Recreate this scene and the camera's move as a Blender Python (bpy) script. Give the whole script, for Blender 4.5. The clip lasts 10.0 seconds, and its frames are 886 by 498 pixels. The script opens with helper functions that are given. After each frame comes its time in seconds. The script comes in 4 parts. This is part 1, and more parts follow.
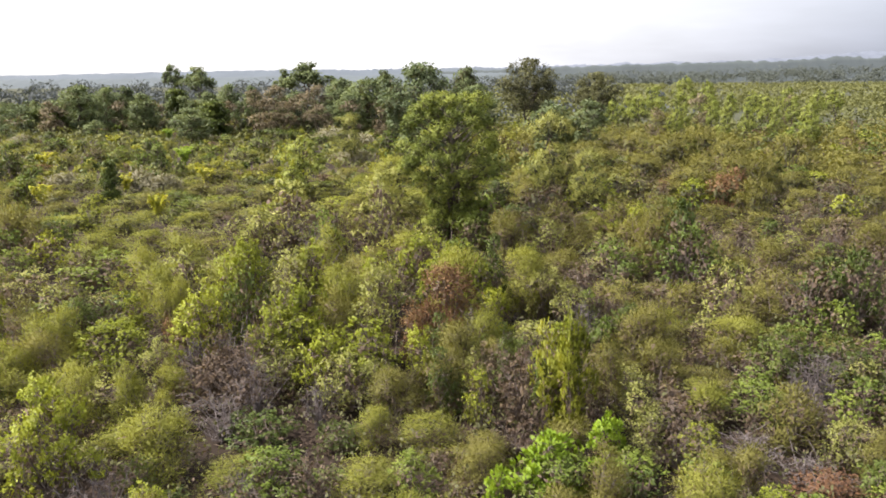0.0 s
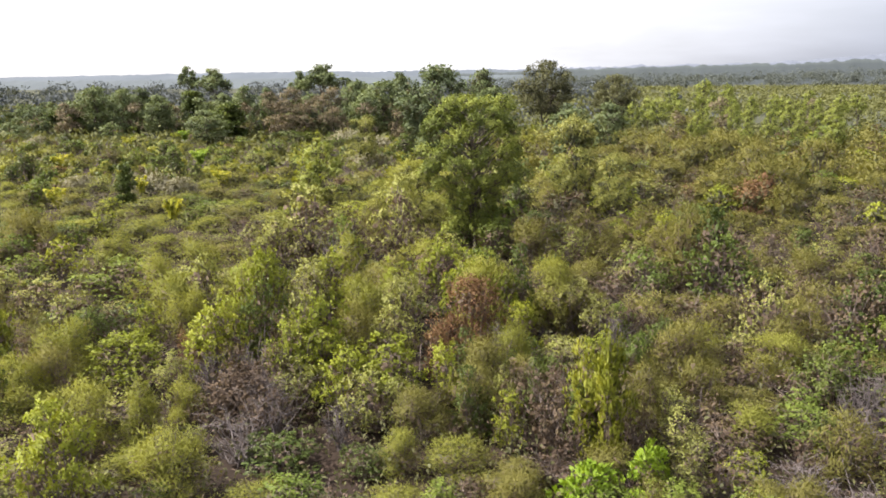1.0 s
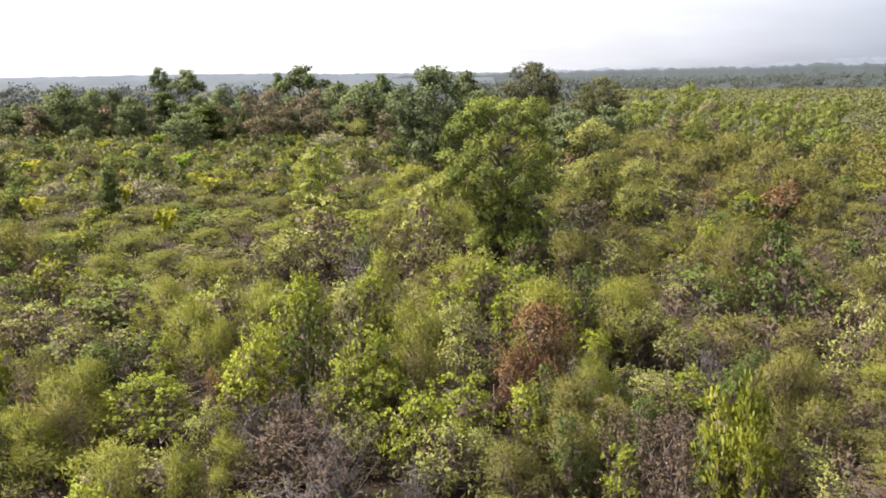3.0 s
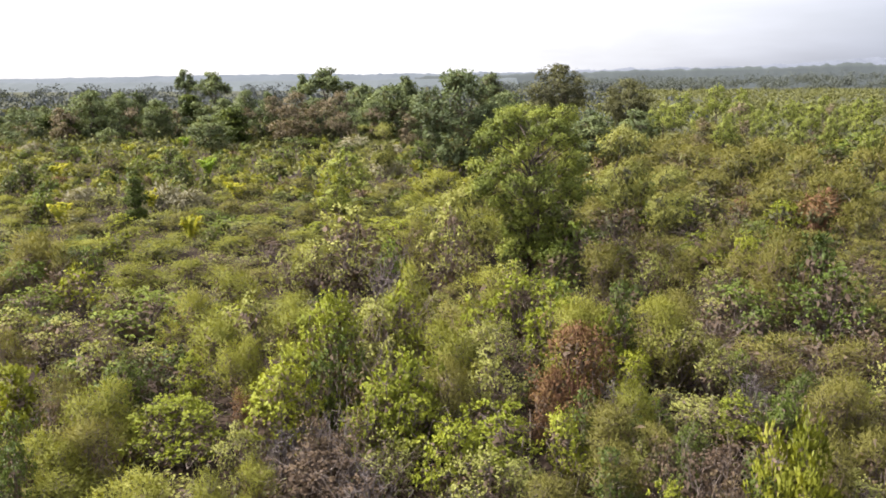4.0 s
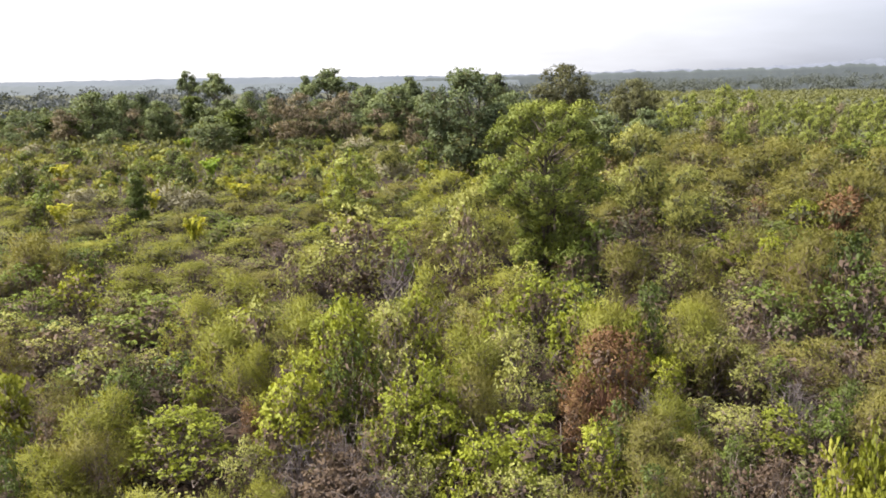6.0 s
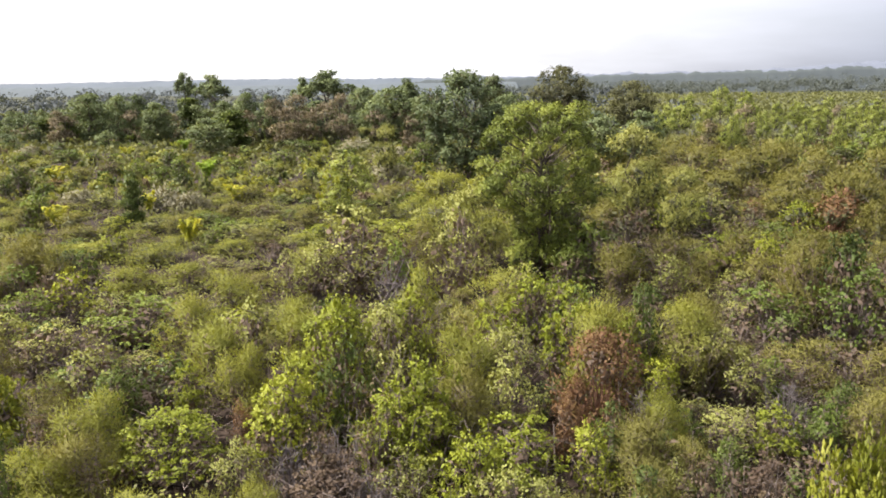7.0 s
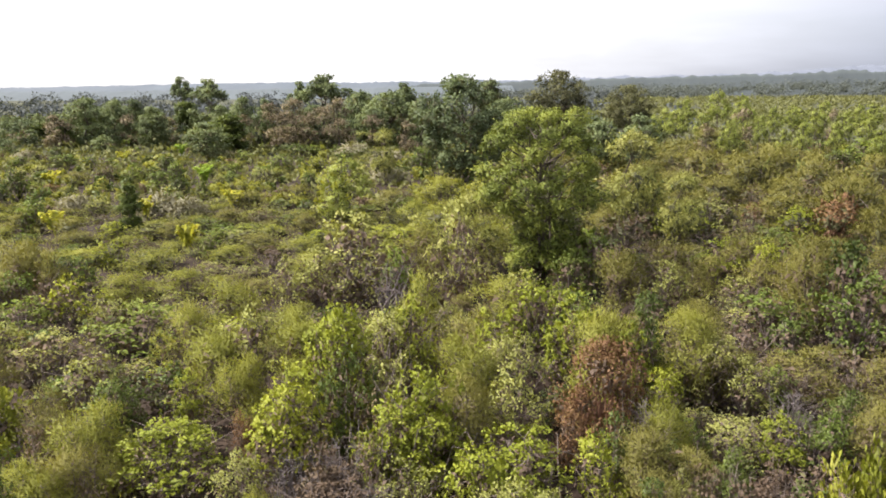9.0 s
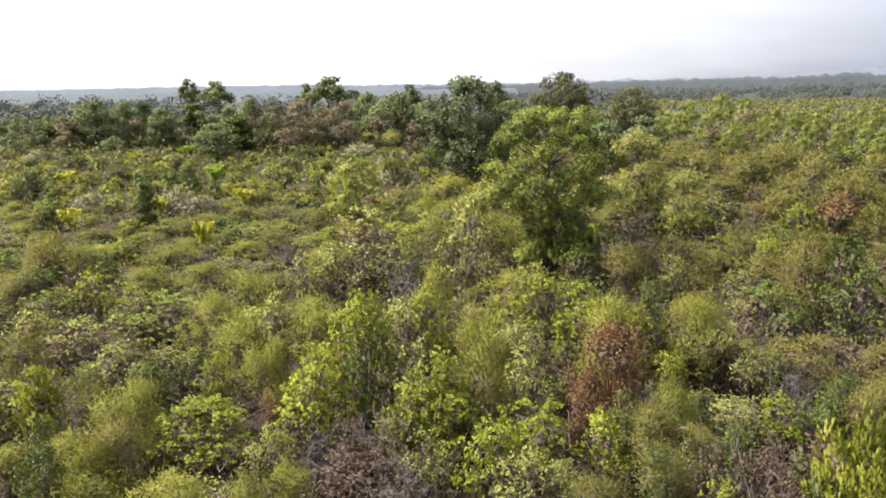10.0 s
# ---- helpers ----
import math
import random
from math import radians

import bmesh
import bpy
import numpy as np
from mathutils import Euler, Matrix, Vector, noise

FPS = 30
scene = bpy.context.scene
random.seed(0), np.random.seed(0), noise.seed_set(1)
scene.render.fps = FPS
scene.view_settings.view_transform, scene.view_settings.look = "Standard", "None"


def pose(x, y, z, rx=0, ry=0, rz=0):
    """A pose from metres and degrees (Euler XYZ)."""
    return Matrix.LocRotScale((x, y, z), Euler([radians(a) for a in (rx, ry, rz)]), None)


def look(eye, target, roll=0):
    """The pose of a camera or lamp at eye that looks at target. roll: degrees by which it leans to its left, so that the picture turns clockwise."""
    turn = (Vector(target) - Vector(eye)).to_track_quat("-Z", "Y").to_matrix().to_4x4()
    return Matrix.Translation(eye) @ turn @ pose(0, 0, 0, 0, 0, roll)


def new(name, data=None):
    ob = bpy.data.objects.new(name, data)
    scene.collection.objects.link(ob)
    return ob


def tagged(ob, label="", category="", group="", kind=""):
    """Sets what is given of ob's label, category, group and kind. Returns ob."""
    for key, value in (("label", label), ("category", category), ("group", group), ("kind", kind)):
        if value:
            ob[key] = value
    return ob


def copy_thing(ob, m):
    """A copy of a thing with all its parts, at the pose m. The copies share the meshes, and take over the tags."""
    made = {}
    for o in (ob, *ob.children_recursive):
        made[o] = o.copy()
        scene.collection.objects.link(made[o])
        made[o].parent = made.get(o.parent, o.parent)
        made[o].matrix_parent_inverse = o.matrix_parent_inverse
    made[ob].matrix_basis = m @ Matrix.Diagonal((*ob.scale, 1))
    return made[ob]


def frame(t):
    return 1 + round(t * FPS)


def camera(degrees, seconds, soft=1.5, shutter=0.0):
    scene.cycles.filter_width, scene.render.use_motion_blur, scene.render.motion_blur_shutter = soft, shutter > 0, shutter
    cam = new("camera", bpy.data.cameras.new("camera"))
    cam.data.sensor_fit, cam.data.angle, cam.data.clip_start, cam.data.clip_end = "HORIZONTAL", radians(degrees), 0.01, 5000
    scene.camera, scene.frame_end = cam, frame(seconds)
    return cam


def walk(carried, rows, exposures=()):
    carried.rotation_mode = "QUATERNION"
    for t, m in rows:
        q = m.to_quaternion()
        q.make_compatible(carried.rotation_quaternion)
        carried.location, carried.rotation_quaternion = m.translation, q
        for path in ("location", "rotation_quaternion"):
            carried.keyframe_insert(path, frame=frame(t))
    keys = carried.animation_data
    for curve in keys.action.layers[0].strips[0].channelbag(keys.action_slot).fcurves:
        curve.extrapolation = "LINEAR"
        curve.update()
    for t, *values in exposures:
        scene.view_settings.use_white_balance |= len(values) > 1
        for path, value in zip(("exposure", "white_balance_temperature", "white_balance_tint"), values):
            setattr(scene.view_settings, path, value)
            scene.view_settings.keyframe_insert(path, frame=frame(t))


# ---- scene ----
cam = camera(60.0, 10.0, soft=1.82)
PATH = [
    (0, (0.0, 0.0, 9.85), (0.0, 1.949, 9.403), -0.5),
    (0.5, (-0.118, 0.602, 9.878), (-0.156, 2.552, 9.436), -0.5),
    (1, (-0.436, 1.205, 9.892), (-0.47, 3.155, 9.45), -0.4),
    (1.5, (-1.491, 1.948, 9.915), (-1.471, 3.899, 9.474), -0.3),
    (2, (-2.729, 2.975, 9.813), (-2.695, 4.926, 9.372), -0.2),
    (2.5, (-3.361, 3.929, 9.703), (-3.312, 5.879, 9.263), -0.2),
    (2.7, (-3.402, 4.14, 9.717), (-3.348, 6.091, 9.281), -0.25),
    (3.8, (-3.713, 5.224, 10.173), (-3.705, 7.175, 9.735), -0.25),
    (4, (-3.789, 5.321, 10.174), (-3.795, 7.273, 9.738), -0.3),
    (4.5, (-4.047, 5.737, 10.019), (-4.06, 7.69, 9.585), -0.3),
    (5, (-4.242, 6.206, 9.958), (-4.258, 8.158, 9.525), -0.3),
    (5.5, (-4.377, 6.512, 9.889), (-4.391, 8.465, 9.457), -0.4),
    (7, (-4.212, 6.718, 9.784), (-4.217, 8.673, 9.359), -0.4),
    (7.5, (-4.208, 6.772, 9.771), (-4.211, 8.727, 9.348), -0.4),
    (8, (-4.22, 6.796, 9.853), (-4.22, 8.751, 9.432), -0.4),
    (8.5, (-4.268, 6.846, 9.902), (-4.266, 8.801, 9.482), -0.4),
    (9, (-4.35, 6.919, 9.873), (-4.346, 8.875, 9.457), -0.4),
    (9.5, (-4.498, 6.596, 9.754), (-4.5, 8.553, 9.341), -0.4),
    (10, (-4.741, 5.698, 9.729), (-4.745, 7.656, 9.32), -0.4),
]
walk(cam, [(t, look(eye, target, roll)) for t, eye, target, roll in PATH], exposures=[(0.0, 1.42, 6500, 13), (10.0, 1.42, 6500, 13)])

# ---- sky and sun ----
SUN_ELEVATION, SUN_AZIMUTH = 50.0, -92.0  # degrees; azimuth clockwise from ahead
world = bpy.data.worlds.new("sky")
scene.world = world
world.use_nodes = True
wn, wl = world.node_tree.nodes, world.node_tree.links
wn.clear()
w_out = wn.new("ShaderNodeOutputWorld")
w_bg = wn.new("ShaderNodeBackground")
w_sky = wn.new("ShaderNodeTexSky")
w_sky.sky_type = "NISHITA"
w_sky.sun_disc = False
w_sky.sun_elevation = radians(SUN_ELEVATION)
w_sky.sun_rotation = radians(SUN_AZIMUTH)
w_sky.air_density, w_sky.dust_density, w_sky.ozone_density = 1.0, 4.0, 1.0
w_co = wn.new("ShaderNodeTexCoord")
w_map = wn.new("ShaderNodeMapping")
w_map.inputs["Scale"].default_value = (1.0, 1.0, 5.0)
w_noise = wn.new("ShaderNodeTexNoise")
w_noise.inputs["Scale"].default_value = 1.7
w_noise.inputs["Detail"].default_value = 6.0
w_noise.inputs["Roughness"].default_value = 0.5
w_ramp = wn.new("ShaderNodeValToRGB")
w_ramp.color_ramp.elements[0].position, w_ramp.color_ramp.elements[1].position = 0.30, 0.62
w_ramp.color_ramp.elements[0].color = (0.42, 0.42, 0.42, 1)
w_ramp.color_ramp.elements[1].color = (0.97, 0.97, 0.97, 1)
w_dot = wn.new("ShaderNodeVectorMath")  # thin cloud is brighter towards the sun
w_dot.operation = "DOT_PRODUCT"
az, el = radians(SUN_AZIMUTH), radians(SUN_ELEVATION)
w_dot.inputs[1].default_value = (math.sin(az) * math.cos(el), math.cos(az) * math.cos(el), math.sin(el))
w_tone = wn.new("ShaderNodeValToRGB")
w_tone.color_ramp.elements[0].position, w_tone.color_ramp.elements[1].position = 0.31, 0.55
w_tone.color_ramp.elements[0].color = (0.265, 0.300, 0.378, 1)
w_tone.color_ramp.elements[1].color = (1.0, 1.0, 1.0, 1)
w_gain = wn.new("ShaderNodeMixRGB")
w_gain.blend_type = "MULTIPLY"
w_gain.inputs["Fac"].default_value = 1.0
w_gain.inputs["Color2"].default_value = (8.8, 8.8, 8.8, 1)
w_mix = wn.new("ShaderNodeMixRGB")
wl.new(w_co.outputs["Generated"], w_dot.inputs[0])
w_half = wn.new("ShaderNodeMath")
w_half.operation = "MULTIPLY_ADD"
w_half.inputs[1].default_value, w_half.inputs[2].default_value = 0.5, 0.5
wl.new(w_dot.outputs["Value"], w_half.inputs[0])
wl.new(w_half.outputs[0], w_tone.inputs["Fac"])
wl.new(w_tone.outputs["Color"], w_gain.inputs["Color1"])
wl.new(w_gain.outputs["Color"], w_mix.inputs["Color2"])
w_bg.inputs["Strength"].default_value = 0.075
wl.new(w_co.outputs["Generated"], w_map.inputs["Vector"])
wl.new(w_map.outputs["Vector"], w_noise.inputs["Vector"])
wl.new(w_noise.outputs["Fac"], w_ramp.inputs["Fac"])
wl.new(w_ramp.outputs["Color"], w_mix.inputs["Fac"])
wl.new(w_sky.outputs["Color"], w_mix.inputs["Color1"])
wl.new(w_mix.outputs["Color"], w_bg.inputs["Color"])
wl.new(w_bg.outputs["Background"], w_out.inputs["Surface"])

sun = new("sun", bpy.data.lights.new("sun", "SUN"))
sun.data.energy, sun.data.angle, sun.data.color = 5.0, radians(2.0), (1.0, 0.94, 0.82)
sun_at = Vector((math.sin(az) * math.cos(el), math.cos(az) * math.cos(el), math.sin(el))) * 100
sun.matrix_world = look(sun_at, (0, 0, 0))


# ---- materials ----
def foliage(name, shades, glow=0.35, gloss=0.5, spread=0.14):
    """Leaf material: shades from dark to light, mixed leaf by leaf, in patches and plant by plant."""
    mat = bpy.data.materials.new(name)
    mat.use_nodes = True
    n, l = mat.node_tree.nodes, mat.node_tree.links
    n.clear()
    out = n.new("ShaderNodeOutputMaterial")
    geo = n.new("ShaderNodeNewGeometry")
    info = n.new("ShaderNodeObjectInfo")
    tex = n.new("ShaderNodeTexNoise")
    tex.inputs["Scale"].default_value = 2.2
    tex.inputs["Detail"].default_value = 3.5
    tex.inputs["Roughness"].default_value = 0.65
    co = n.new("ShaderNodeTexCoord")
    l.new(co.outputs["Object"], tex.inputs["Vector"])
    a = n.new("ShaderNodeMath"); a.operation = "MULTIPLY_ADD"
    l.new(geo.outputs["Random Per Island"], a.inputs[0])
    a.inputs[1].default_value = spread
    a.inputs[2].default_value = -0.5 * spread
    b = n.new("ShaderNodeMath"); b.operation = "MULTIPLY_ADD"
    l.new(info.outputs["Random"], b.inputs[0])
    b.inputs[1].default_value = 0.35
    b.inputs[2].default_value = -0.175
    c = n.new("ShaderNodeMath"); c.operation = "ADD"
    l.new(a.outputs[0], c.inputs[0]); l.new(b.outputs[0], c.inputs[1])
    d = n.new("ShaderNodeMath"); d.operation = "ADD"
    l.new(c.outputs[0], d.inputs[0]); l.new(tex.outputs["Fac"], d.inputs[1])
    ramp = n.new("ShaderNodeValToRGB")
    e = ramp.color_ramp.elements
    while len(e) < len(shades):
        e.new(0.5)
    for i, s in enumerate(shades):
        e[i].position = 0.1 + 0.8 * i / (len(shades) - 1)
        e[i].color = (s[0] * 1.13, s[1] * 1.12, s[2] * 1.1, 1)
    l.new(d.outputs[0], ramp.inputs["Fac"])
    bs = n.new("ShaderNodeBsdfPrincipled")
    bs.inputs["Roughness"].default_value = gloss
    bs.inputs["Specular IOR Level"].default_value = 0.12
    l.new(ramp.outputs["Color"], bs.inputs["Base Color"])
    tr = n.new("ShaderNodeBsdfTranslucent")
    warm = n.new("ShaderNodeMixRGB"); warm.blend_type = "MULTIPLY"
    warm.inputs["Fac"].default_value = 1.0
    warm.inputs["Color2"].default_value = (1.25, 1.2, 0.6, 1)
    l.new(ramp.outputs["Color"], warm.inputs["Color1"])
    l.new(warm.outputs["Color"], tr.inputs["Color"])
    mix = n.new("ShaderNodeMixShader")
    mix.inputs["Fac"].default_value = glow
    l.new(bs.outputs[0], mix.inputs[1]); l.new(tr.outputs[0], mix.inputs[2])
    l.new(mix.outputs[0], out.inputs["Surface"])
    return mat


def rough(name, shades, scale, bump=0.3, roughness=0.9, stretch=(1, 1, 1)):
    """Bark, earth and other dull surfaces: two scales of noise and fine relief."""
    mat = bpy.data.materials.new(name)
    mat.use_nodes = True
    n, l = mat.node_tree.nodes, mat.node_tree.links
    bs = n["Principled BSDF"]
    bs.inputs["Roughness"].default_value = roughness
    bs.inputs["Specular IOR Level"].default_value = 0.2
    co = n.new("ShaderNodeTexCoord")
    mp = n.new("ShaderNodeMapping")
    mp.inputs["Scale"].default_value = stretch
    l.new(co.outputs["Object"], mp.inputs["Vector"])
    big, fine = n.new("ShaderNodeTexNoise"), n.new("ShaderNodeTexNoise")
    big.inputs["Scale"].default_value, big.inputs["Detail"].default_value = scale, 5
    fine.inputs["Scale"].default_value, fine.inputs["Detail"].default_value = scale * 14, 4
    mixv = n.new("ShaderNodeMath"); mixv.operation = "MULTIPLY_ADD"
    mixv.inputs[1].default_value = 0.6
    add = n.new("ShaderNodeMath"); add.operation = "MULTIPLY"; add.inputs[1].default_value = 0.4
    for t in (big, fine):
        l.new(mp.outputs["Vector"], t.inputs["Vector"])
    l.new(fine.outputs["Fac"], add.inputs[0])
    l.new(big.outputs["Fac"], mixv.inputs[0]); l.new(add.outputs[0], mixv.inputs[2])
    ramp = n.new("ShaderNodeValToRGB")
    e = ramp.color_ramp.elements
    while len(e) < len(shades):
        e.new(0.5)
    for i, s in enumerate(shades):
        e[i].position = 0.3 + 0.4 * i / (len(shades) - 1)
        e[i].color = (*s, 1)
    l.new(mixv.outputs[0], ramp.inputs["Fac"])
    l.new(ramp.outputs["Color"], bs.inputs["Base Color"])
    bp = n.new("ShaderNodeBump")
    bp.inputs["Strength"].default_value = bump
    l.new(fine.outputs["Fac"], bp.inputs["Height"])
    l.new(bp.outputs["Normal"], bs.inputs["Normal"])
    return mat


LEAF = {
    "broad": foliage("leaf_yellow_green", [(0.076, 0.092, 0.017), (0.140, 0.166, 0.023), (0.196, 0.220, 0.029), (0.238, 0.244, 0.048)], 0.26),
    "pale": foliage("leaf_pale_olive", [(0.088, 0.095, 0.031), (0.155, 0.166, 0.051), (0.216, 0.224, 0.070), (0.262, 0.248, 0.098)], 0.24, 0.55),
    "fine": foliage("leaf_fine_olive", [(0.112, 0.122, 0.027), (0.160, 0.170, 0.037), (0.212, 0.216, 0.052)], 0.34, 0.6, 0.2),
    "olive": foliage("leaf_olive_brown", [(0.088, 0.085, 0.026), (0.126, 0.121, 0.036), (0.166, 0.157, 0.050)], 0.3, 0.6, 0.2),
    "dark": foliage("leaf_dark_green", [(0.024, 0.034, 0.011), (0.046, 0.066, 0.018), (0.082, 0.106, 0.026), (0.128, 0.152, 0.034)], 0.18, 0.45),
    "mid": foliage("leaf_mid_green", [(0.040, 0.058, 0.016), (0.074, 0.104, 0.023), (0.124, 0.160, 0.031), (0.180, 0.205, 0.045)], 0.22, 0.45),
    "rust": foliage("leaf_rust_brown", [(0.046, 0.026, 0.017), (0.094, 0.050, 0.030), (0.145, 0.088, 0.044), (0.178, 0.158, 0.044)], 0.2, 0.6),
    "dry": foliage("leaf_dry_brown", [(0.036, 0.025, 0.020), (0.068, 0.048, 0.037), (0.108, 0.080, 0.057), (0.118, 0.106, 0.040)], 0.2, 0.7),
    "bright": foliage("leaf_bright_green", [(0.070, 0.118, 0.016), (0.138, 0.212, 0.024), (0.205, 0.285, 0.034), (0.265, 0.310, 0.058)], 0.4, 0.45),
    "palm": foliage("leaf_palm_yellow", [(0.115, 0.135, 0.018), (0.215, 0.230, 0.026), (0.335, 0.330, 0.036), (0.300, 0.255, 0.045)], 0.35, 0.45),
    "fern": foliage("leaf_silver_fern", [(0.085, 0.080, 0.052), (0.150, 0.142, 0.100), (0.215, 0.204, 0.155), (0.140, 0.142, 0.062)], 0.2, 0.5),
    "tree": foliage("leaf_tree_green", [(0.050, 0.066, 0.019), (0.100, 0.125, 0.029), (0.158, 0.186, 0.038), (0.215, 0.230, 0.060)], 0.18, 0.5),
    # Umber, belt and deep: colours lightened and greyed to stand for haze.
    "umber": foliage("leaf_umber", [(0.061, 0.052, 0.045), (0.109, 0.091, 0.069), (0.166, 0.135, 0.097), (0.183, 0.165, 0.097)], 0.2, 0.6),
    "belt": foliage("leaf_belt_haze", [(0.046, 0.060, 0.036), (0.080, 0.102, 0.052), (0.120, 0.148, 0.070), (0.155, 0.182, 0.085)], 0.2, 0.6),
    "deep": foliage("leaf_deep_haze", [(0.032, 0.043, 0.031), (0.058, 0.077, 0.044), (0.092, 0.118, 0.058), (0.126, 0.155, 0.072)], 0.2, 0.55),
    "lime": foliage("leaf_lime", [(0.066, 0.080, 0.013), (0.115, 0.132, 0.019), (0.165, 0.180, 0.026), (0.215, 0.212, 0.045)], 0.35, 0.5),
    "young": foliage("leaf_young_green", [(0.102, 0.126, 0.036), (0.162, 0.194, 0.052), (0.222, 0.254, 0.072), (0.270, 0.288, 0.102)], 0.35, 0.5),
    "plain": foliage("leaf_plain_scrub", [(0.078, 0.084, 0.036), (0.104, 0.110, 0.047), (0.132, 0.136, 0.058)], 0.25, 0.7),
    # Brown inner twigs and leaves; interior shade of crowns is in this colour.
    "inner": foliage("leaf_brown_shade", [(0.052, 0.038, 0.031), (0.092, 0.068, 0.054), (0.138, 0.104, 0.080)], 0.15, 0.7),
    # Brown tree crowns, and the painted shade inside other crowns and in gaps.
    "umberdark": foliage("leaf_umber_and_shade", [(0.030, 0.032, 0.022), (0.056, 0.058, 0.034), (0.088, 0.090, 0.044), (0.118, 0.120, 0.052)], 0.2, 0.6),
    # Far leaves are greyed and bluer, with haze put into their colour.
    "farwood": foliage("leaf_far_tree_line_haze", [(0.057, 0.067, 0.065), (0.082, 0.093, 0.089), (0.115, 0.130, 0.119)], 0.2, 0.7),
    "far": foliage("leaf_far_wood_haze", [(0.044, 0.052, 0.064), (0.060, 0.070, 0.082), (0.078, 0.089, 0.100)], 0.2, 0.7),
}
BARK = rough("bark_grey_brown", [(0.062, 0.049, 0.044), (0.128, 0.103, 0.094), (0.215, 0.180, 0.165)], 6, 0.5, 0.9, (1, 1, 0.3))
DEADWOOD = rough("dead_wood_grey", [(0.06, 0.05, 0.05), (0.115, 0.098, 0.10), (0.18, 0.158, 0.16)], 7, 0.4, 0.9, (1, 1, 0.3))
DARK_BARK = rough("bark_dark_brown", [(0.030, 0.024, 0.020), (0.062, 0.050, 0.042), (0.110, 0.092, 0.080)], 6, 0.5, 0.9, (1, 1, 0.3))
RED_BARK = rough("bark_red_brown", [(0.08, 0.045, 0.03), (0.17, 0.09, 0.06), (0.27, 0.17, 0.12)], 6, 0.5, 0.9, (1, 1, 0.3))
# Dark litter; the shade of the gaps is also put into this colour.
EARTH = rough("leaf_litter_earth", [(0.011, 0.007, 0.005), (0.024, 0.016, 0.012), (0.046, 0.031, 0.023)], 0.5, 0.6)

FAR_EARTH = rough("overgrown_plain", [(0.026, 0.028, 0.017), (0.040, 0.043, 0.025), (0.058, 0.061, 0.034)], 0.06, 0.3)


# ---- mesh makers ----
def mesh_of(name, verts, faces, material, smooth=False, second=None, start=0, out=None, own_way=0.5):
    """A mesh from an array of points and an array of faces of one size; faces from start on take the second material.
    out: for loose leaves, the way each one's tuft faces; leaves shade softly, together with their tuft."""
    verts, faces = np.asarray(verts, np.float32), np.asarray(faces, np.int32)
    if out is not None:
        own = unit(np.cross(verts[faces[:, 1]] - verts[faces[:, 0]], verts[faces[:, 2]] - verts[faces[:, 0]]))
        turn = (own * out).sum(1) < 0
        faces = np.where(turn[:, None], faces[:, ::-1], faces)
        own = np.where(turn[:, None], -own, own)
        soft = np.zeros_like(verts)
        soft[faces] = unit(0.9 * out + own_way * own + (0, 0, 0.15))[:, None, :]
        smooth = True
    me = bpy.data.meshes.new(name)
    k = faces.shape[1]
    me.vertices.add(len(verts)); me.loops.add(faces.size); me.polygons.add(len(faces))
    me.vertices.foreach_set("co", verts.ravel())
    me.loops.foreach_set("vertex_index", faces.ravel())
    me.polygons.foreach_set("loop_start", np.arange(0, faces.size, k, dtype=np.int32))
    if smooth:
        me.polygons.foreach_set("use_smooth", np.ones(len(faces), bool))
    me.update(calc_edges=True)
    me.materials.append(material)
    if second:
        me.materials.append(second)
        me.polygons.foreach_set("material_index", (np.arange(len(faces)) >= start).astype(np.int32))
    if out is not None:
        me.normals_split_custom_set_from_vertices(soft)
    return me


def unit(v):
    return v / (np.linalg.norm(v, axis=-1, keepdims=True) + 1e-9)


def leaves(rng, at, out, per, length, width, scatter, flare=0.9, lift=0.25, level=0.6):
    """Leaves of four corners in rosettes at the twig tips: points, faces."""
    base = np.repeat(at, per, 0) + rng.normal(0, scatter, (len(at) * per, 3))
    way = unit(np.repeat(out, per, 0) + rng.normal(0, flare, base.shape) + (0, 0, lift))
    side = unit(np.cross(way, rng.normal(0, 1, base.shape) + (0, 0, level)))
    ln = length * rng.uniform(0.6, 1.3, (len(base), 1))
    wd = width * rng.uniform(0.6, 1.3, (len(base), 1))
    droop = np.array((0, 0, -0.18)) * ln
    v = np.stack([base, base + way * ln * 0.5 + side * wd / 2, base + way * ln + droop, base + way * ln * 0.5 - side * wd / 2], 1)
    return v.reshape(-1, 3), np.arange(len(base) * 4).reshape(-1, 4)


def needles(rng, at, out, per, length, width, scatter, flare=0.45, lift=0.7, level=0.0):
    """Fine narrow leaflets of three corners: points, faces."""
    base = np.repeat(at, per, 0) + rng.normal(0, scatter, (len(at) * per, 3))
    way = unit(np.repeat(out, per, 0) + rng.normal(0, flare, base.shape) + (0, 0, lift))
    side = unit(np.cross(way, rng.normal(0, 1, base.shape)))
    ln = length * rng.uniform(0.5, 1.4, (len(base), 1))
    v = np.stack([base - side * width / 2, base + side * width / 2, base + way * ln], 1)
    return v.reshape(-1, 3), np.arange(len(base) * 3).reshape(-1, 3)


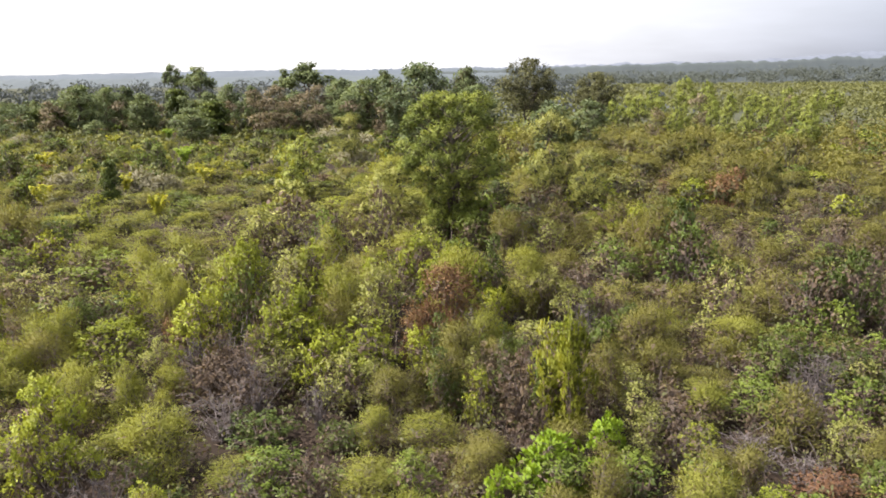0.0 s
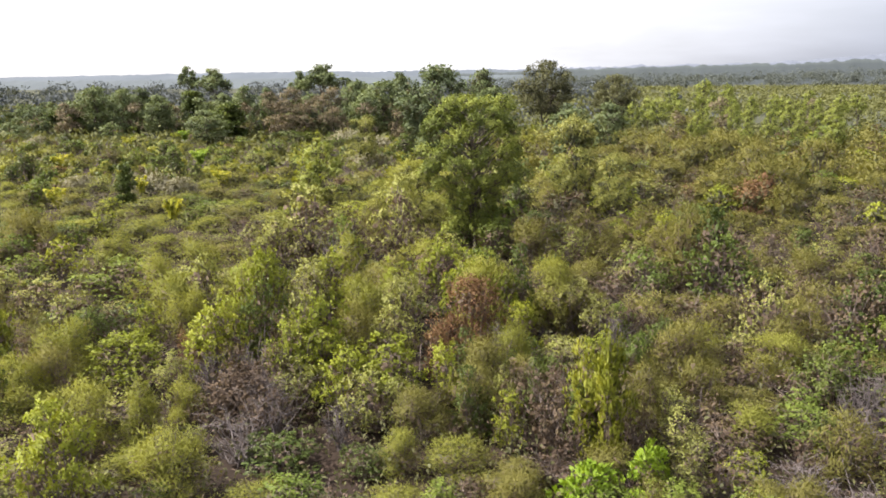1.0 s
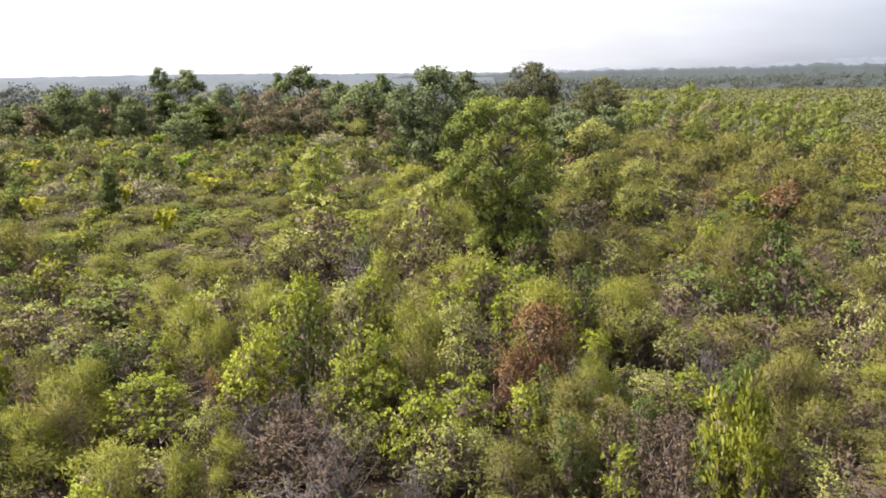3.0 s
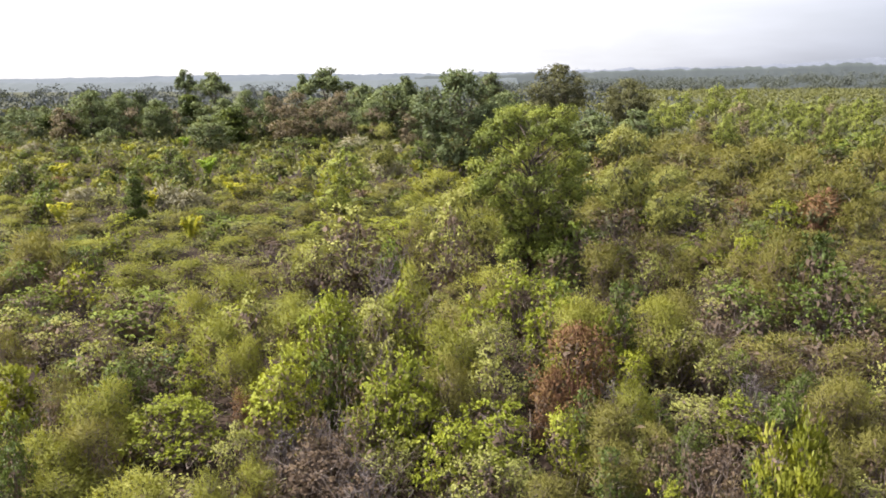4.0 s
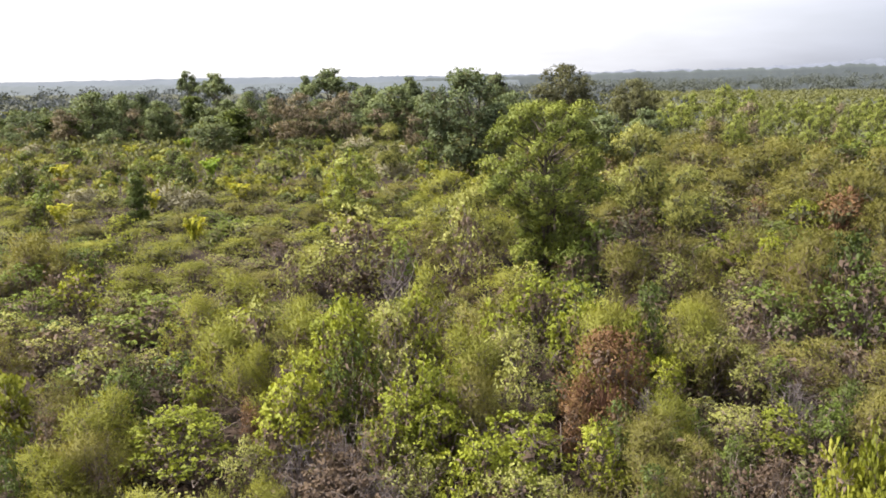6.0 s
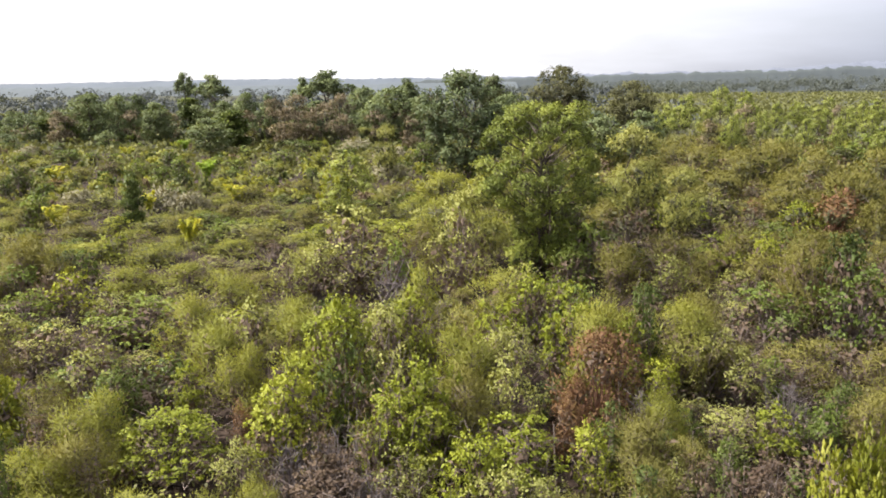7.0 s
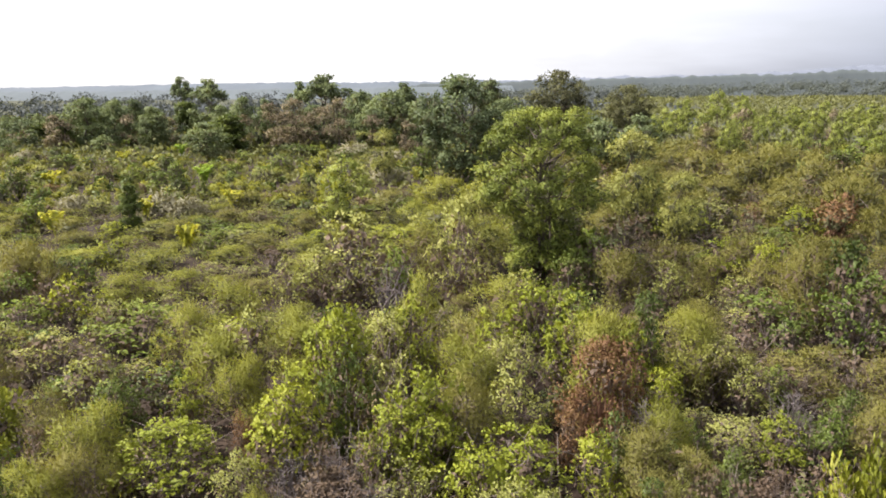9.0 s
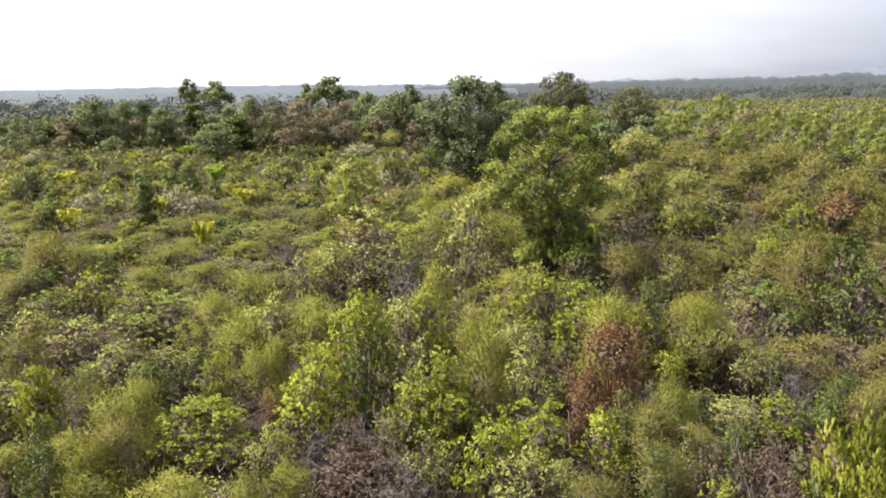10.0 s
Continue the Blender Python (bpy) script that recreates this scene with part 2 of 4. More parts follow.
def tubes(segments, sides=5):
    """Tapered round sticks. Each segment: start, end, start radius, end radius."""
    vs, fs = [], []
    for a, b, ra, rb in segments:
        a, b = np.asarray(a, float), np.asarray(b, float)
        w = unit(b - a)
        u = unit(np.cross(w, (0.3, 0.9, 0.1)))
        q = np.cross(w, u)
        n = len(vs) * 2 * sides
        ang = np.arange(sides) / sides * 2 * np.pi
        ring = np.cos(ang)[:, None] * u + np.sin(ang)[:, None] * q
        vs.append(np.concatenate([a + ra * ring, b + rb * ring]))
        i = np.arange(sides)
        j = (i + 1) % sides
        fs.append(np.stack([i, j, j + sides, i + sides], 1) + n)
    return np.concatenate(vs), np.concatenate(fs)


def bent(rng, a, b, ra, rb, steps=3, wobble=0.08):
    """A crooked stick from a to b as segments."""
    a, b = np.asarray(a, float), np.asarray(b, float)
    size = np.linalg.norm(b - a)
    pts = [a + (b - a) * i / steps + (rng.normal(0, wobble * size / steps * 1.5, 3) if 0 < i < steps else 0) for i in range(steps + 1)]
    rad = np.linspace(ra, rb, steps + 1)
    return [(pts[i], pts[i + 1], rad[i], rad[i + 1]) for i in range(steps)]


def part(name, mesh, parent, label="", kind=""):
    ob = new(name, mesh)
    ob.parent = parent
    return tagged(ob, label, kind=kind)


def thing(name, label, category, group="", kind=""):
    return tagged(new(name), label, category, group, kind)


def dome(rng, count, h, r, low=0.35, bulge=0.75):
    """Points over a lumpy dome of height h and radius r, with their outward ways."""
    th = rng.uniform(0, 2 * np.pi, count)
    up = rng.uniform(low, 1.0, count)
    rr = r * np.sqrt(np.clip(1 - ((up - low) / (1.001 - low)) ** 2.2, 0, 1)) * rng.uniform(bulge, 1.0, count)
    p = np.stack([rr * np.cos(th), rr * np.sin(th), h * up * rng.uniform(0.9, 1.0, count)], 1)
    o = unit(p - (0, 0, h * low * 0.8))
    return p, o


def shrub(name, seed, style, fineness=1.0, large=False):
    """A shrub 2.5 m high and wide, or a large one: crooked stems, twigs and a crown of separate leaves. fineness: 1 near, less far off."""
    S = STYLES[style]
    rng = np.random.default_rng(seed)
    h, r = (3.4, 2.0) if large else (2.5, 1.25)
    top = thing(name, S["label"], "shrub", S["group"])
    n_lobe = int(S["lobes"] * 2.1) if large else S["lobes"]
    lobes, _ = dome(rng, n_lobe, h * 0.86, r * 0.8, S["low"], 0.25)
    tips, outs = [], []
    hubs = [np.array((rng.normal(0, 0.12), rng.normal(0, 0.12), 0.0)) for _ in range(S["stems"] + large)]
    segs = [[] for _ in hubs]
    n_tip = max(5, int(S["tips"] * (0.4 + 0.6 * fineness)))
    for i, c in enumerate(lobes):
        hub, sg = hubs[i % len(hubs)], segs[i % len(hubs)]
        knee = hub + (c - hub) * 0.45 + np.array((0, 0, 0.1 * h * rng.uniform(0, 1)))
        if fineness > 0.3:
            sg += bent(rng, hub, knee, 0.035, 0.024, 2) + bent(rng, knee, c, 0.024, 0.012, 2)
        else:
            sg += [(hub, c, 0.04, 0.02)]
        size = S["lobe"] * rng.uniform(0.7, 1.25)
        d = unit(rng.normal(0, 1, (n_tip, 3)) + (0, 0, 0.45))
        t = c + d * size * rng.uniform(0.55, 1.0, (n_tip, 1)) * (1, 1, S["flat"])
        t[:, 2] = np.maximum(t[:, 2], 0.12)
        tips.append(t); outs.append(d)
        if fineness > 0.6:
            for k in range(0, n_tip, S["twig_step"]):
                sg += [(c, t[k], 0.010, 0.004)]
    for n_bare in range(S["bare"]):
        a, sg = hubs[n_bare % len(hubs)], segs[n_bare % len(hubs)]
        ang, far = rng.uniform(0, 2 * np.pi), r * rng.uniform(0.45, 1.1)
        b = np.array((far * math.cos(ang), far * math.sin(ang), h * rng.uniform(0.3, 0.95)))
        sg += bent(rng, a, b, 0.028, 0.006, 5, 0.35)
        for _ in range(3):
            f = rng.uniform(0.4, 0.95)
            p = a + (b - a) * f
            sg += [(p, p + unit(rng.normal(0, 1, 3) + (0, 0, 0.8)) * rng.uniform(0.2, 0.5), 0.009, 0.003)]
    if fineness == 1:
        for sg in segs:
            part("stem", mesh_of("stem", *tubes(sg, 3), S["bark"], True), top)
    else:
        part("branchwork", mesh_of("branchwork", *tubes(sum(segs, []), 3), S["bark"], True), top, kind="stuff")
    if S["per"]:
        tips, outs = np.concatenate(tips), np.concatenate(outs)
        per = max(3, int(S["per"] * (0.35 + 0.65 * fineness)))
        big = (1 / max(fineness, 0.2)) ** 0.36
        make = needles if S["needle"] else leaves
        v, f = make(rng, tips, outs, per, S["length"] * big, S["width"] * big, S["scatter"], S["flare"], S["lift"], S["level"] * (1 if fineness > 0.3 else 0.3))
        core = max(4, int(S["core"] * (1 if fineness == 1 else 0.6)))
        # inner leaves are coloured dark: brown twigs plus the shade inside a crown
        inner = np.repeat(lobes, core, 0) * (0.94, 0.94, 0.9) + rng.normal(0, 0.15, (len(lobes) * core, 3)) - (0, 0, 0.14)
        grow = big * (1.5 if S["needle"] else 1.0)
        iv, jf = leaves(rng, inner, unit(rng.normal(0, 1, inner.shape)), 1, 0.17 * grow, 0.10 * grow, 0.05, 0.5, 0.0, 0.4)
        if S["needle"]:
            iv, jf = iv.reshape(-1, 4, 3)[:, :3].reshape(-1, 3), np.arange(len(inner) * 3).reshape(-1, 3)
        n_leaf = len(f)
        v, f = np.concatenate([v, iv]), np.concatenate([f, jf + len(v)])
        v[:, 2] = np.maximum(v[:, 2], 0.02)
        faced = unit(0.65 * outs + 0.35 * unit(tips - (0, 0, 0.4 * h)))
        faced = np.concatenate([np.repeat(faced, per, 0), unit(inner - (0, 0, 0.5 * h))])
        # darker umber inside far crowns stands for their shade
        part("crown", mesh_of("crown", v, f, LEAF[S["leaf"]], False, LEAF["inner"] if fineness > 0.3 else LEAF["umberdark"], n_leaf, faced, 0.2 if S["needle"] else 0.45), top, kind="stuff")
    return top


def style(label, group, leaf, bark, **kw):
    base = dict(label=label, group=group, leaf=leaf, bark=bark, lobes=17, stems=3, core=18, tips=15, per=11, lobe=0.5, low=0.24, flat=0.65,
                twig_step=4, bare=0, needle=False, length=0.09, width=0.06, scatter=0.042, flare=0.7, lift=0.05, level=1.6)
    base.update(kw)
    return base


STYLES = {
    "broad": style("yellow-green broadleaf shrub with leaves in tufts at twig ends", "broadleaf shrubs", "broad", BARK, bare=5, level=1.0, flat=0.75),
    "pale": style("pale olive small-leaved shrub with brown stems showing through", "pale olive shrubs", "pale", BARK, bare=4,
                  length=0.085, width=0.055, tips=14, per=9, scatter=0.06, flat=0.8, low=0.22, level=0.8),
    "fine": style("soft feathery olive shrub with very fine needle-like foliage", "feathery shrubs", "fine", BARK, needle=True, lobes=13,
                  tips=32, per=14, length=0.15, width=0.022, scatter=0.13, lobe=0.54, flare=1.0, lift=0.5, low=0.15, flat=0.85),
    "olive": style("soft feathery brown-olive shrub with fine foliage", "brown-olive shrubs", "olive", BARK, needle=True, lobes=13, bare=3,
                   tips=30, per=14, length=0.15, width=0.022, scatter=0.12, lobe=0.52, flare=1.0, lift=0.5, low=0.12, flat=0.8),
    "dark": style("dense dark green shrub with shaded lower branches", "dark green shrubs", "dark", BARK, level=1.0, low=0.2, flat=0.75),
    "mid": style("mid-green leafy shrub with glossy leaves", "green shrubs", "mid", BARK, bare=2, level=1.2, low=0.22),
    "rust": style("shrub with dying rust-brown leaves on bare twigs", "rust-brown shrubs", "rust", RED_BARK, bare=7, tips=12, per=9,
                  length=0.10, width=0.06, scatter=0.08, level=0.8, flat=0.8, low=0.2),
    "dry": style("half-dead brushwood with brown leaves and tangled bare twigs", "dry shrubs", "dry", BARK, bare=9, tips=9, per=7, core=14,
                 length=0.10, width=0.055, lobes=14, level=0.6, flat=0.8, low=0.15),
    "dead": style("dead leafless grey bush of tangled branches", "dead bushes", "dry", DEADWOOD, bare=20, lobes=12, tips=9, per=0, twig_step=1, core=0),
    "bright": style("bright light-green shrub with upright young leaves", "bright green shrubs", "bright", BARK, length=0.22, width=0.085,
                    per=9, tips=12, flare=0.45, lift=0.9, scatter=0.05, level=0.6),
    "lime": style("lime-green shrub with upright leaf shoots", "lime-green shrubs", "lime", BARK, length=0.16, width=0.07,
                  per=10, tips=13, flare=0.4, lift=0.9, scatter=0.06, level=0.6, flat=0.9),
}


def palm(name, seed, fronds=11, size=1.0, leaf="palm", label="young palm with arching yellow-green fronds"):
    """A stemless palm: arching ribs, each with two rows of leaflets."""
    rng = np.random.default_rng(seed)
    top = thing(name, label, "palm", "palms")
    for k in range(fronds):
        ang = 2 * np.pi * k / fronds + rng.normal(0, 0.2)
        rise, reach = rng.uniform(0.85, 1.2) * size, rng.uniform(0.45, 1.05) * size
        way = np.array((math.cos(ang), math.sin(ang), 0))
        s = np.linspace(0, 1, 9)
        rib = way * (reach * s**1.2)[:, None] + np.array((0, 0, 1.0)) * (1.7 * rise * s * (1 - 0.45 * s**1.5))[:, None]
        verts, faces = tubes([(rib[i], rib[i + 1], 0.014 * (1.1 - s[i]), 0.014 * (1.1 - s[i + 1])) for i in range(8)], 4)
        side = np.cross(way, (0, 0, 1))
        for i in range(2, 9):
            for sg in (-1, 1):
                for o in (0.0, 0.5):
                    p = rib[i] if o == 0 or i == 8 else (rib[i] + rib[i + 1]) / 2
                    ln = 0.42 * size * (1 - 0.55 * abs(s[i] - 0.5))
                    d = unit(side * sg + way * 0.7 + np.array((0, 0, rng.uniform(-0.3, 0.35))))
                    u = np.cross(d, way) * 0.3 + way * 0.03 * size
                    n = len(verts)
                    verts = np.concatenate([verts, [p - way * 0.012, p + way * 0.12 * size, p + d * ln + (0, 0, -0.06), p + d * ln * 0.5 - way * 0.12]])
                    faces = np.concatenate([faces, [[n, n + 1, n + 2, n + 3]]])
        part("frond", mesh_of("frond", verts, faces, LEAF[leaf]), top)
    return top


def fern_mound(name, seed):
    """A low mound of dry silvery fern fronds."""
    rng = np.random.default_rng(seed)
    top = thing(name, "low mound of dry silver-grey fern fronds", "fern", "fern mounds")
    p, o = dome(rng, 120, 0.9, 1.3, 0.15, 0.3)
    v, f = leaves(rng, p, unit(o * (1, 1, 0.3)), 10, 0.24, 0.07, 0.12, 0.7, 0.15)
    v[:, 2] = np.maximum(v[:, 2], 0.02)
    part("fern_foliage", mesh_of("fern_foliage", v, f, LEAF["fern"], out=np.repeat(o, 10, 0)), top, kind="stuff")
    hubs = [((rng.normal(0, 0.1), rng.normal(0, 0.1), 0), q, 0.012, 0.006) for q in p[::6]]
    part("stalkwork", mesh_of("stalkwork", *tubes(hubs, 4), DEADWOOD), top, kind="stuff")
    return top


def tree(name, seed, label, h, r, leaf, bark=BARK, low=0.3, clumps=9, form="round", trunks=1, tips=110, per=9, length=0.22, width=0.11, clump=0.3, flat=0.62, fine_limbs=True):
    """A tree: tapered trunk, limbs, and clumps of leaves that leave gaps. form: round, column, cone or tiers."""
    rng = np.random.default_rng(seed)
    top = thing(name, label, "tree", "trees")
    f = np.sort(rng.uniform(0, 1, clumps))
    if form == "crowned":
        f = np.sort(f ** 0.75)
    ang = np.arange(clumps) * 2.4 + rng.normal(0, 0.3, clumps)
    prof = {"round": np.sqrt(np.clip(1 - (2 * f - 0.9) ** 2 * 0.8, 0, 1)), "column": 0.85 - 0.25 * f, "cone": 1.0 - 0.85 * f, "tiers": 0.45 + 0.55 * f, "crowned": np.where(f < 0.42, 0.52, 1.0 - 0.18 * ((f - 0.8) / 0.2).clip(0, 1))}[form]
    rad = r * (1 - clump * 0.8) * prof * rng.uniform(0.72 if form == "crowned" else 0.55, 1.0, clumps)
    z = h * (low + (0.97 - low - clump * 0.35 * flat * r / h) * f)
    at = np.stack([rad * np.cos(ang), rad * np.sin(ang), z], 1)
    at[-1, :2] *= 0.3
    tr = 0.017 * h
    limbs = []
    for k in range(trunks):
        foot = np.array((rng.normal(0, 0.25), rng.normal(0, 0.25), 0.0)) * (trunks > 1)
        head = np.array((rng.normal(0, 0.08 * r), rng.normal(0, 0.08 * r), h * 0.86)) + foot * 1.5
        trunk = bent(rng, foot, head, tr / trunks**0.4, tr * 0.25 / trunks**0.4, 6, 0.1)
        part("trunk", mesh_of("trunk", *tubes(trunk, 7), bark, True), top)
    for c in at:
        f0 = max(0.1, c[2] / h - 0.13 - 0.08 * rng.uniform())
        start = np.array((0, 0, f0 * h))
        limb = bent(rng, start, c, tr * 0.28, tr * 0.09, 3, 0.12)
        for _ in range(3):
            d = unit(rng.normal(0, 1, 3) + (0, 0, 0.3))
            limb += [(c, c + d * r * clump * 0.8, tr * 0.12, tr * 0.05)]
        limbs.append(limb)
    if fine_limbs:
        for limb in limbs:
            part("limb", mesh_of("limb", *tubes(limb, 5), bark, True), top)
    else:
        part("branchwork", mesh_of("branchwork", *tubes(sum(limbs, []), 3), bark, True), top, kind="stuff")
    for c in at:
        size = r * clump * rng.uniform(0.75, 1.3)
        d = unit(rng.normal(0, 1, (tips, 3)) + (0, 0, 0.35))
        t = c + d * size * rng.uniform(0.35, 1.0, (tips, 1)) ** 0.6 * (1, 1, flat) * (1 + 0.25 * np.sin(d[:, :1] * 7 + d[:, 1:2] * 5))
        v, fc = leaves(rng, t, d, per, length, width, 0.07 * r * clump + 0.03, 0.8, 0.1, 1.0)
        # core leaves carry the crown's inner shade in their dark umber colour
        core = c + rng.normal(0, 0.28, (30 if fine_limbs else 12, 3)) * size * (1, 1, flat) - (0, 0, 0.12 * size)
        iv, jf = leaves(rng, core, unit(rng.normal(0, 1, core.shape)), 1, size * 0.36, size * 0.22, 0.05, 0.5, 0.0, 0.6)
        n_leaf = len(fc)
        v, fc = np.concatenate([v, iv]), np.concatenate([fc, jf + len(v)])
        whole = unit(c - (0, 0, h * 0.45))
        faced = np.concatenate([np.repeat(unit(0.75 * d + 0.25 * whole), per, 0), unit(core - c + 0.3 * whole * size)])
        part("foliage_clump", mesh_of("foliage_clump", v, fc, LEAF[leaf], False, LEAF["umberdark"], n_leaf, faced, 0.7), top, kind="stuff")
    return top


# ---- ground ----
def ground():
    """One sheet to the horizon: close mesh near the camera's way, wide beyond."""
    xs = np.concatenate([[-4500, -1500, -500, -200], np.arange(-100, 101, 1.6), [200, 500, 1500, 4500]])
    ys = np.concatenate([[-4500, -1000, -200, -50], np.arange(-10, 121, 1.6), [200, 400, 800, 1800, 4500]])
    X, Y = np.meshgrid(xs, ys)
    Z = np.zeros_like(X)
    for i in range(X.shape[0]):
        for j in range(X.shape[1]):
            if abs(X[i, j]) < 101 and -11 < Y[i, j] < 121:
                Z[i, j] = 0.16 * noise.noise((X[i, j] * 0.14, Y[i, j] * 0.14, 0)) - 0.05
    n, m = X.shape
    idx = np.arange(n * m).reshape(n, m)
    q = np.stack([idx[:-1, :-1], idx[:-1, 1:], idx[1:, 1:], idx[1:, :-1]], -1).reshape(-1, 4)
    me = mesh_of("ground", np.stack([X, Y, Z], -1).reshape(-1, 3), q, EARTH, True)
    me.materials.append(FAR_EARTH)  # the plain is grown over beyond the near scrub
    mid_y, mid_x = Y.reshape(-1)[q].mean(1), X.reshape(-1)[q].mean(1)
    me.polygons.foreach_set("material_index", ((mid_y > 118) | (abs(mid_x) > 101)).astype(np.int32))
    return tagged(new("ground", me), "brown earth with leaf litter under the scrub", "ground", kind="structure")


ground()

# ---- prototypes, one of each kind and form; all plants are copies of these ----
PROTO = {}
SHRUB_NAMES = {"broad": "broadleaf_shrub", "pale": "olive_shrub", "fine": "feathery_shrub", "olive": "brushy_shrub", "dark": "dark_shrub", "mid": "green_shrub",
               "rust": "rust_shrub", "dry": "dry_shrub", "dead": "dead_bush", "bright": "bright_shrub", "lime": "lime_shrub"}
for s_i, s_name in enumerate(STYLES):
    for lod, fine_ in (("near", 1.0), ("mid", 0.38), ("far", 0.2)):
        PROTO[s_name, lod] = [shrub(SHRUB_NAMES[s_name], 100 * s_i + k + int(1000 * fine_), s_name, fine_) for k in range(4 if lod == "near" else 3)]
        if s_name not in ("dead", "bright", "lime"):
            PROTO[s_name, lod + "_large"] = [shrub(SHRUB_NAMES[s_name], 100 * s_i + 50 + k + int(1000 * fine_), s_name, fine_, True) for k in range(3 if lod == "near" else 2)]
PROTO["palm", "near"] = [palm("palm", 11 + k, 13 + k, 1.0) for k in range(3)]
PROTO["greenpalm", "near"] = [palm("palm", 31 + k, 15, 1.0, "bright", "young palm with arching light-green fronds") for k in range(2)]
PROTO["fern", "near"] = [fern_mound("fern_mound", 41 + k) for k in range(3)]
TREES = {
    "main": lambda: tree("tree", 51, "tall yellow-green broadleaf tree, leafy almost to the ground", 8.7, 2.9, "tree", DARK_BARK, 0.1, 84, "crowned", 3, 58, 10, 0.105, 0.066, 0.172, 0.7),
    "darkround": lambda: tree("tree", 52, "large dark green spreading tree in the scrub", 10.0, 4.4, "deep", DARK_BARK, 0.14, 40, "round", 2, 52, 7, 0.26, 0.16, 0.25, 0.66),
    "airy": lambda: tree("tree", 53, "tall open tree with tiered grey-green foliage", 10.0, 3.6, "belt", DARK_BARK, 0.24, 24, "round", 1, 36, 6, 0.34, 0.2, 0.28, 0.5),
    "cone": lambda: tree("tree", 54, "dense dark green cone-shaped tree", 7.0, 2.0, "dark", DARK_BARK, 0.12, 16, "cone", 1, 50, 6, 0.32, 0.18, 0.42),
    "brown": lambda: tree("tree", 55, "broad tree with dark brownish-green crown", 10.0, 4.4, "umberdark", DARK_BARK, 0.3, 32, "round", 2, 46, 7, 0.26, 0.15, 0.25, 0.66),
    "greentree": lambda: tree("tree", 56, "mid-green broadleaf tree with uneven crown", 7.0, 2.7, "belt", DARK_BARK, 0.2, 13, "round", 1, 42, 6, 0.32, 0.18, 0.36),
    "sapling": lambda: tree("tree", 57, "slender young tree with bright green leaves", 6.0, 2.1, "young", DARK_BARK, 0.36, 15, "round", 2, 20, 6, 0.28, 0.14, 0.3),
    "palegreen": lambda: tree("tree", 58, "airy pale olive tree with thin visible trunk", 6.0, 2.3, "pale", DARK_BARK, 0.2, 14, "round", 1, 75, 8, 0.14, 0.075, 0.36),
    "twiggy": lambda: tree("tree", 59, "thin tree with sparse brown-grey foliage", 7.0, 2.2, "umber", DARK_BARK, 0.3, 12, "round", 2, 45, 6, 0.2, 0.1, 0.36),
}
TREES["fargreen"] = lambda: tree("tree", 71, "mid-green tree in the belt behind the scrub", 6.0, 2.4, "belt", DARK_BARK, 0.12, 10, "round", 1, 30, 5, 0.32, 0.21, 0.34, fine_limbs=False)
TREES["fardark"] = lambda: tree("tree", 72, "dark green tree in the belt behind the scrub", 6.0, 2.4, "deep", DARK_BARK, 0.1, 10, "round", 1, 30, 5, 0.32, 0.21, 0.34, fine_limbs=False)
TREES["fartwiggy"] = lambda: tree("tree", 73, "sparse brown-grey tree in the belt behind the scrub", 6.0, 2.4, "umber", DARK_BARK, 0.15, 9, "round", 2, 26, 4, 0.38, 0.2, 0.36, fine_limbs=False)
TREES["farcone"] = lambda: tree("tree", 74, "narrow dark tree in the belt behind the scrub", 6.0, 1.8, "dark", DARK_BARK, 0.1, 9, "cone", 1, 26, 4, 0.42, 0.25, 0.45, fine_limbs=False)
for t_name, maker in TREES.items():
    PROTO[t_name, "near"] = [maker()]
SIZE0 = {"main": (8.7, 5.8), "darkround": (10, 8.8), "airy": (10, 6.2), "cone": (7, 3.4), "brown": (10, 8.8), "greentree": (7, 5.0),
         "sapling": (6, 3.6), "palegreen": (6, 4.6), "twiggy": (7, 4.4), "fargreen": (6, 4.5), "fardark": (6, 4.5), "fartwiggy": (6, 4.5), "farcone": (6, 3.2), "palm": (1.35, 2.3), "greenpalm": (1.35, 2.3), "fern": (0.7, 2.1)}
place_rng = np.random.default_rng(7)


def place(kind, x, y, h, w, coarse="", near=19):
    """Stands a plant of the kind at x, y on the ground, h high and w wide."""
    far = math.hypot(x + 3, y - 4)
    lod = coarse or ("near" if far < near else "mid" if far < 46 else "far")
    protos, (h0, w0) = PROTO.get((kind, lod)) or PROTO[kind, "near"], SIZE0.get(kind, (2.5, 2.5))
    if w > 2.9 and (kind, lod + "_large") in PROTO:
        protos, (h0, w0) = PROTO[kind, lod + "_large"], (3.4, 4.0)
    if kind in ("palm", "greenpalm"):
        h = max(h, 2.3)
        w = min(w, 0.9 * h)
    ob = protos[int(place_rng.integers(len(protos)))]
    m = Matrix.LocRotScale((x, y, -0.03), Euler((0, 0, place_rng.uniform(0, 2 * math.pi))), (w / w0, w / w0, h / h0))
    return copy_thing(ob, m)


# ---- the plants one can tell apart: kind, then x, y, height, width of each ----
STANDING = []
STANDING.append(("main", [
    (0.5, 44.0, 8.9, 6.3),
]))
STANDING.append(("darkround", [
    (-2.3, 86.0, 10.8, 10.8),
]))
STANDING.append(("brown", [
    (14.9, 136.0, 12.1, 11.4),
    (27.5, 138.0, 9.7, 9.7),
]))
STANDING.append(("airy", [
    (-24.9, 146.0, 12.0, 10.3),
    (-49.7, 160.0, 11.5, 8.1),
    (-58.3, 170.0, 12.1, 5.3),
    (-11.1, 150.0, 10.5, 5.3),
    (-30.1, 150.0, 10.9, 4.2),
]))
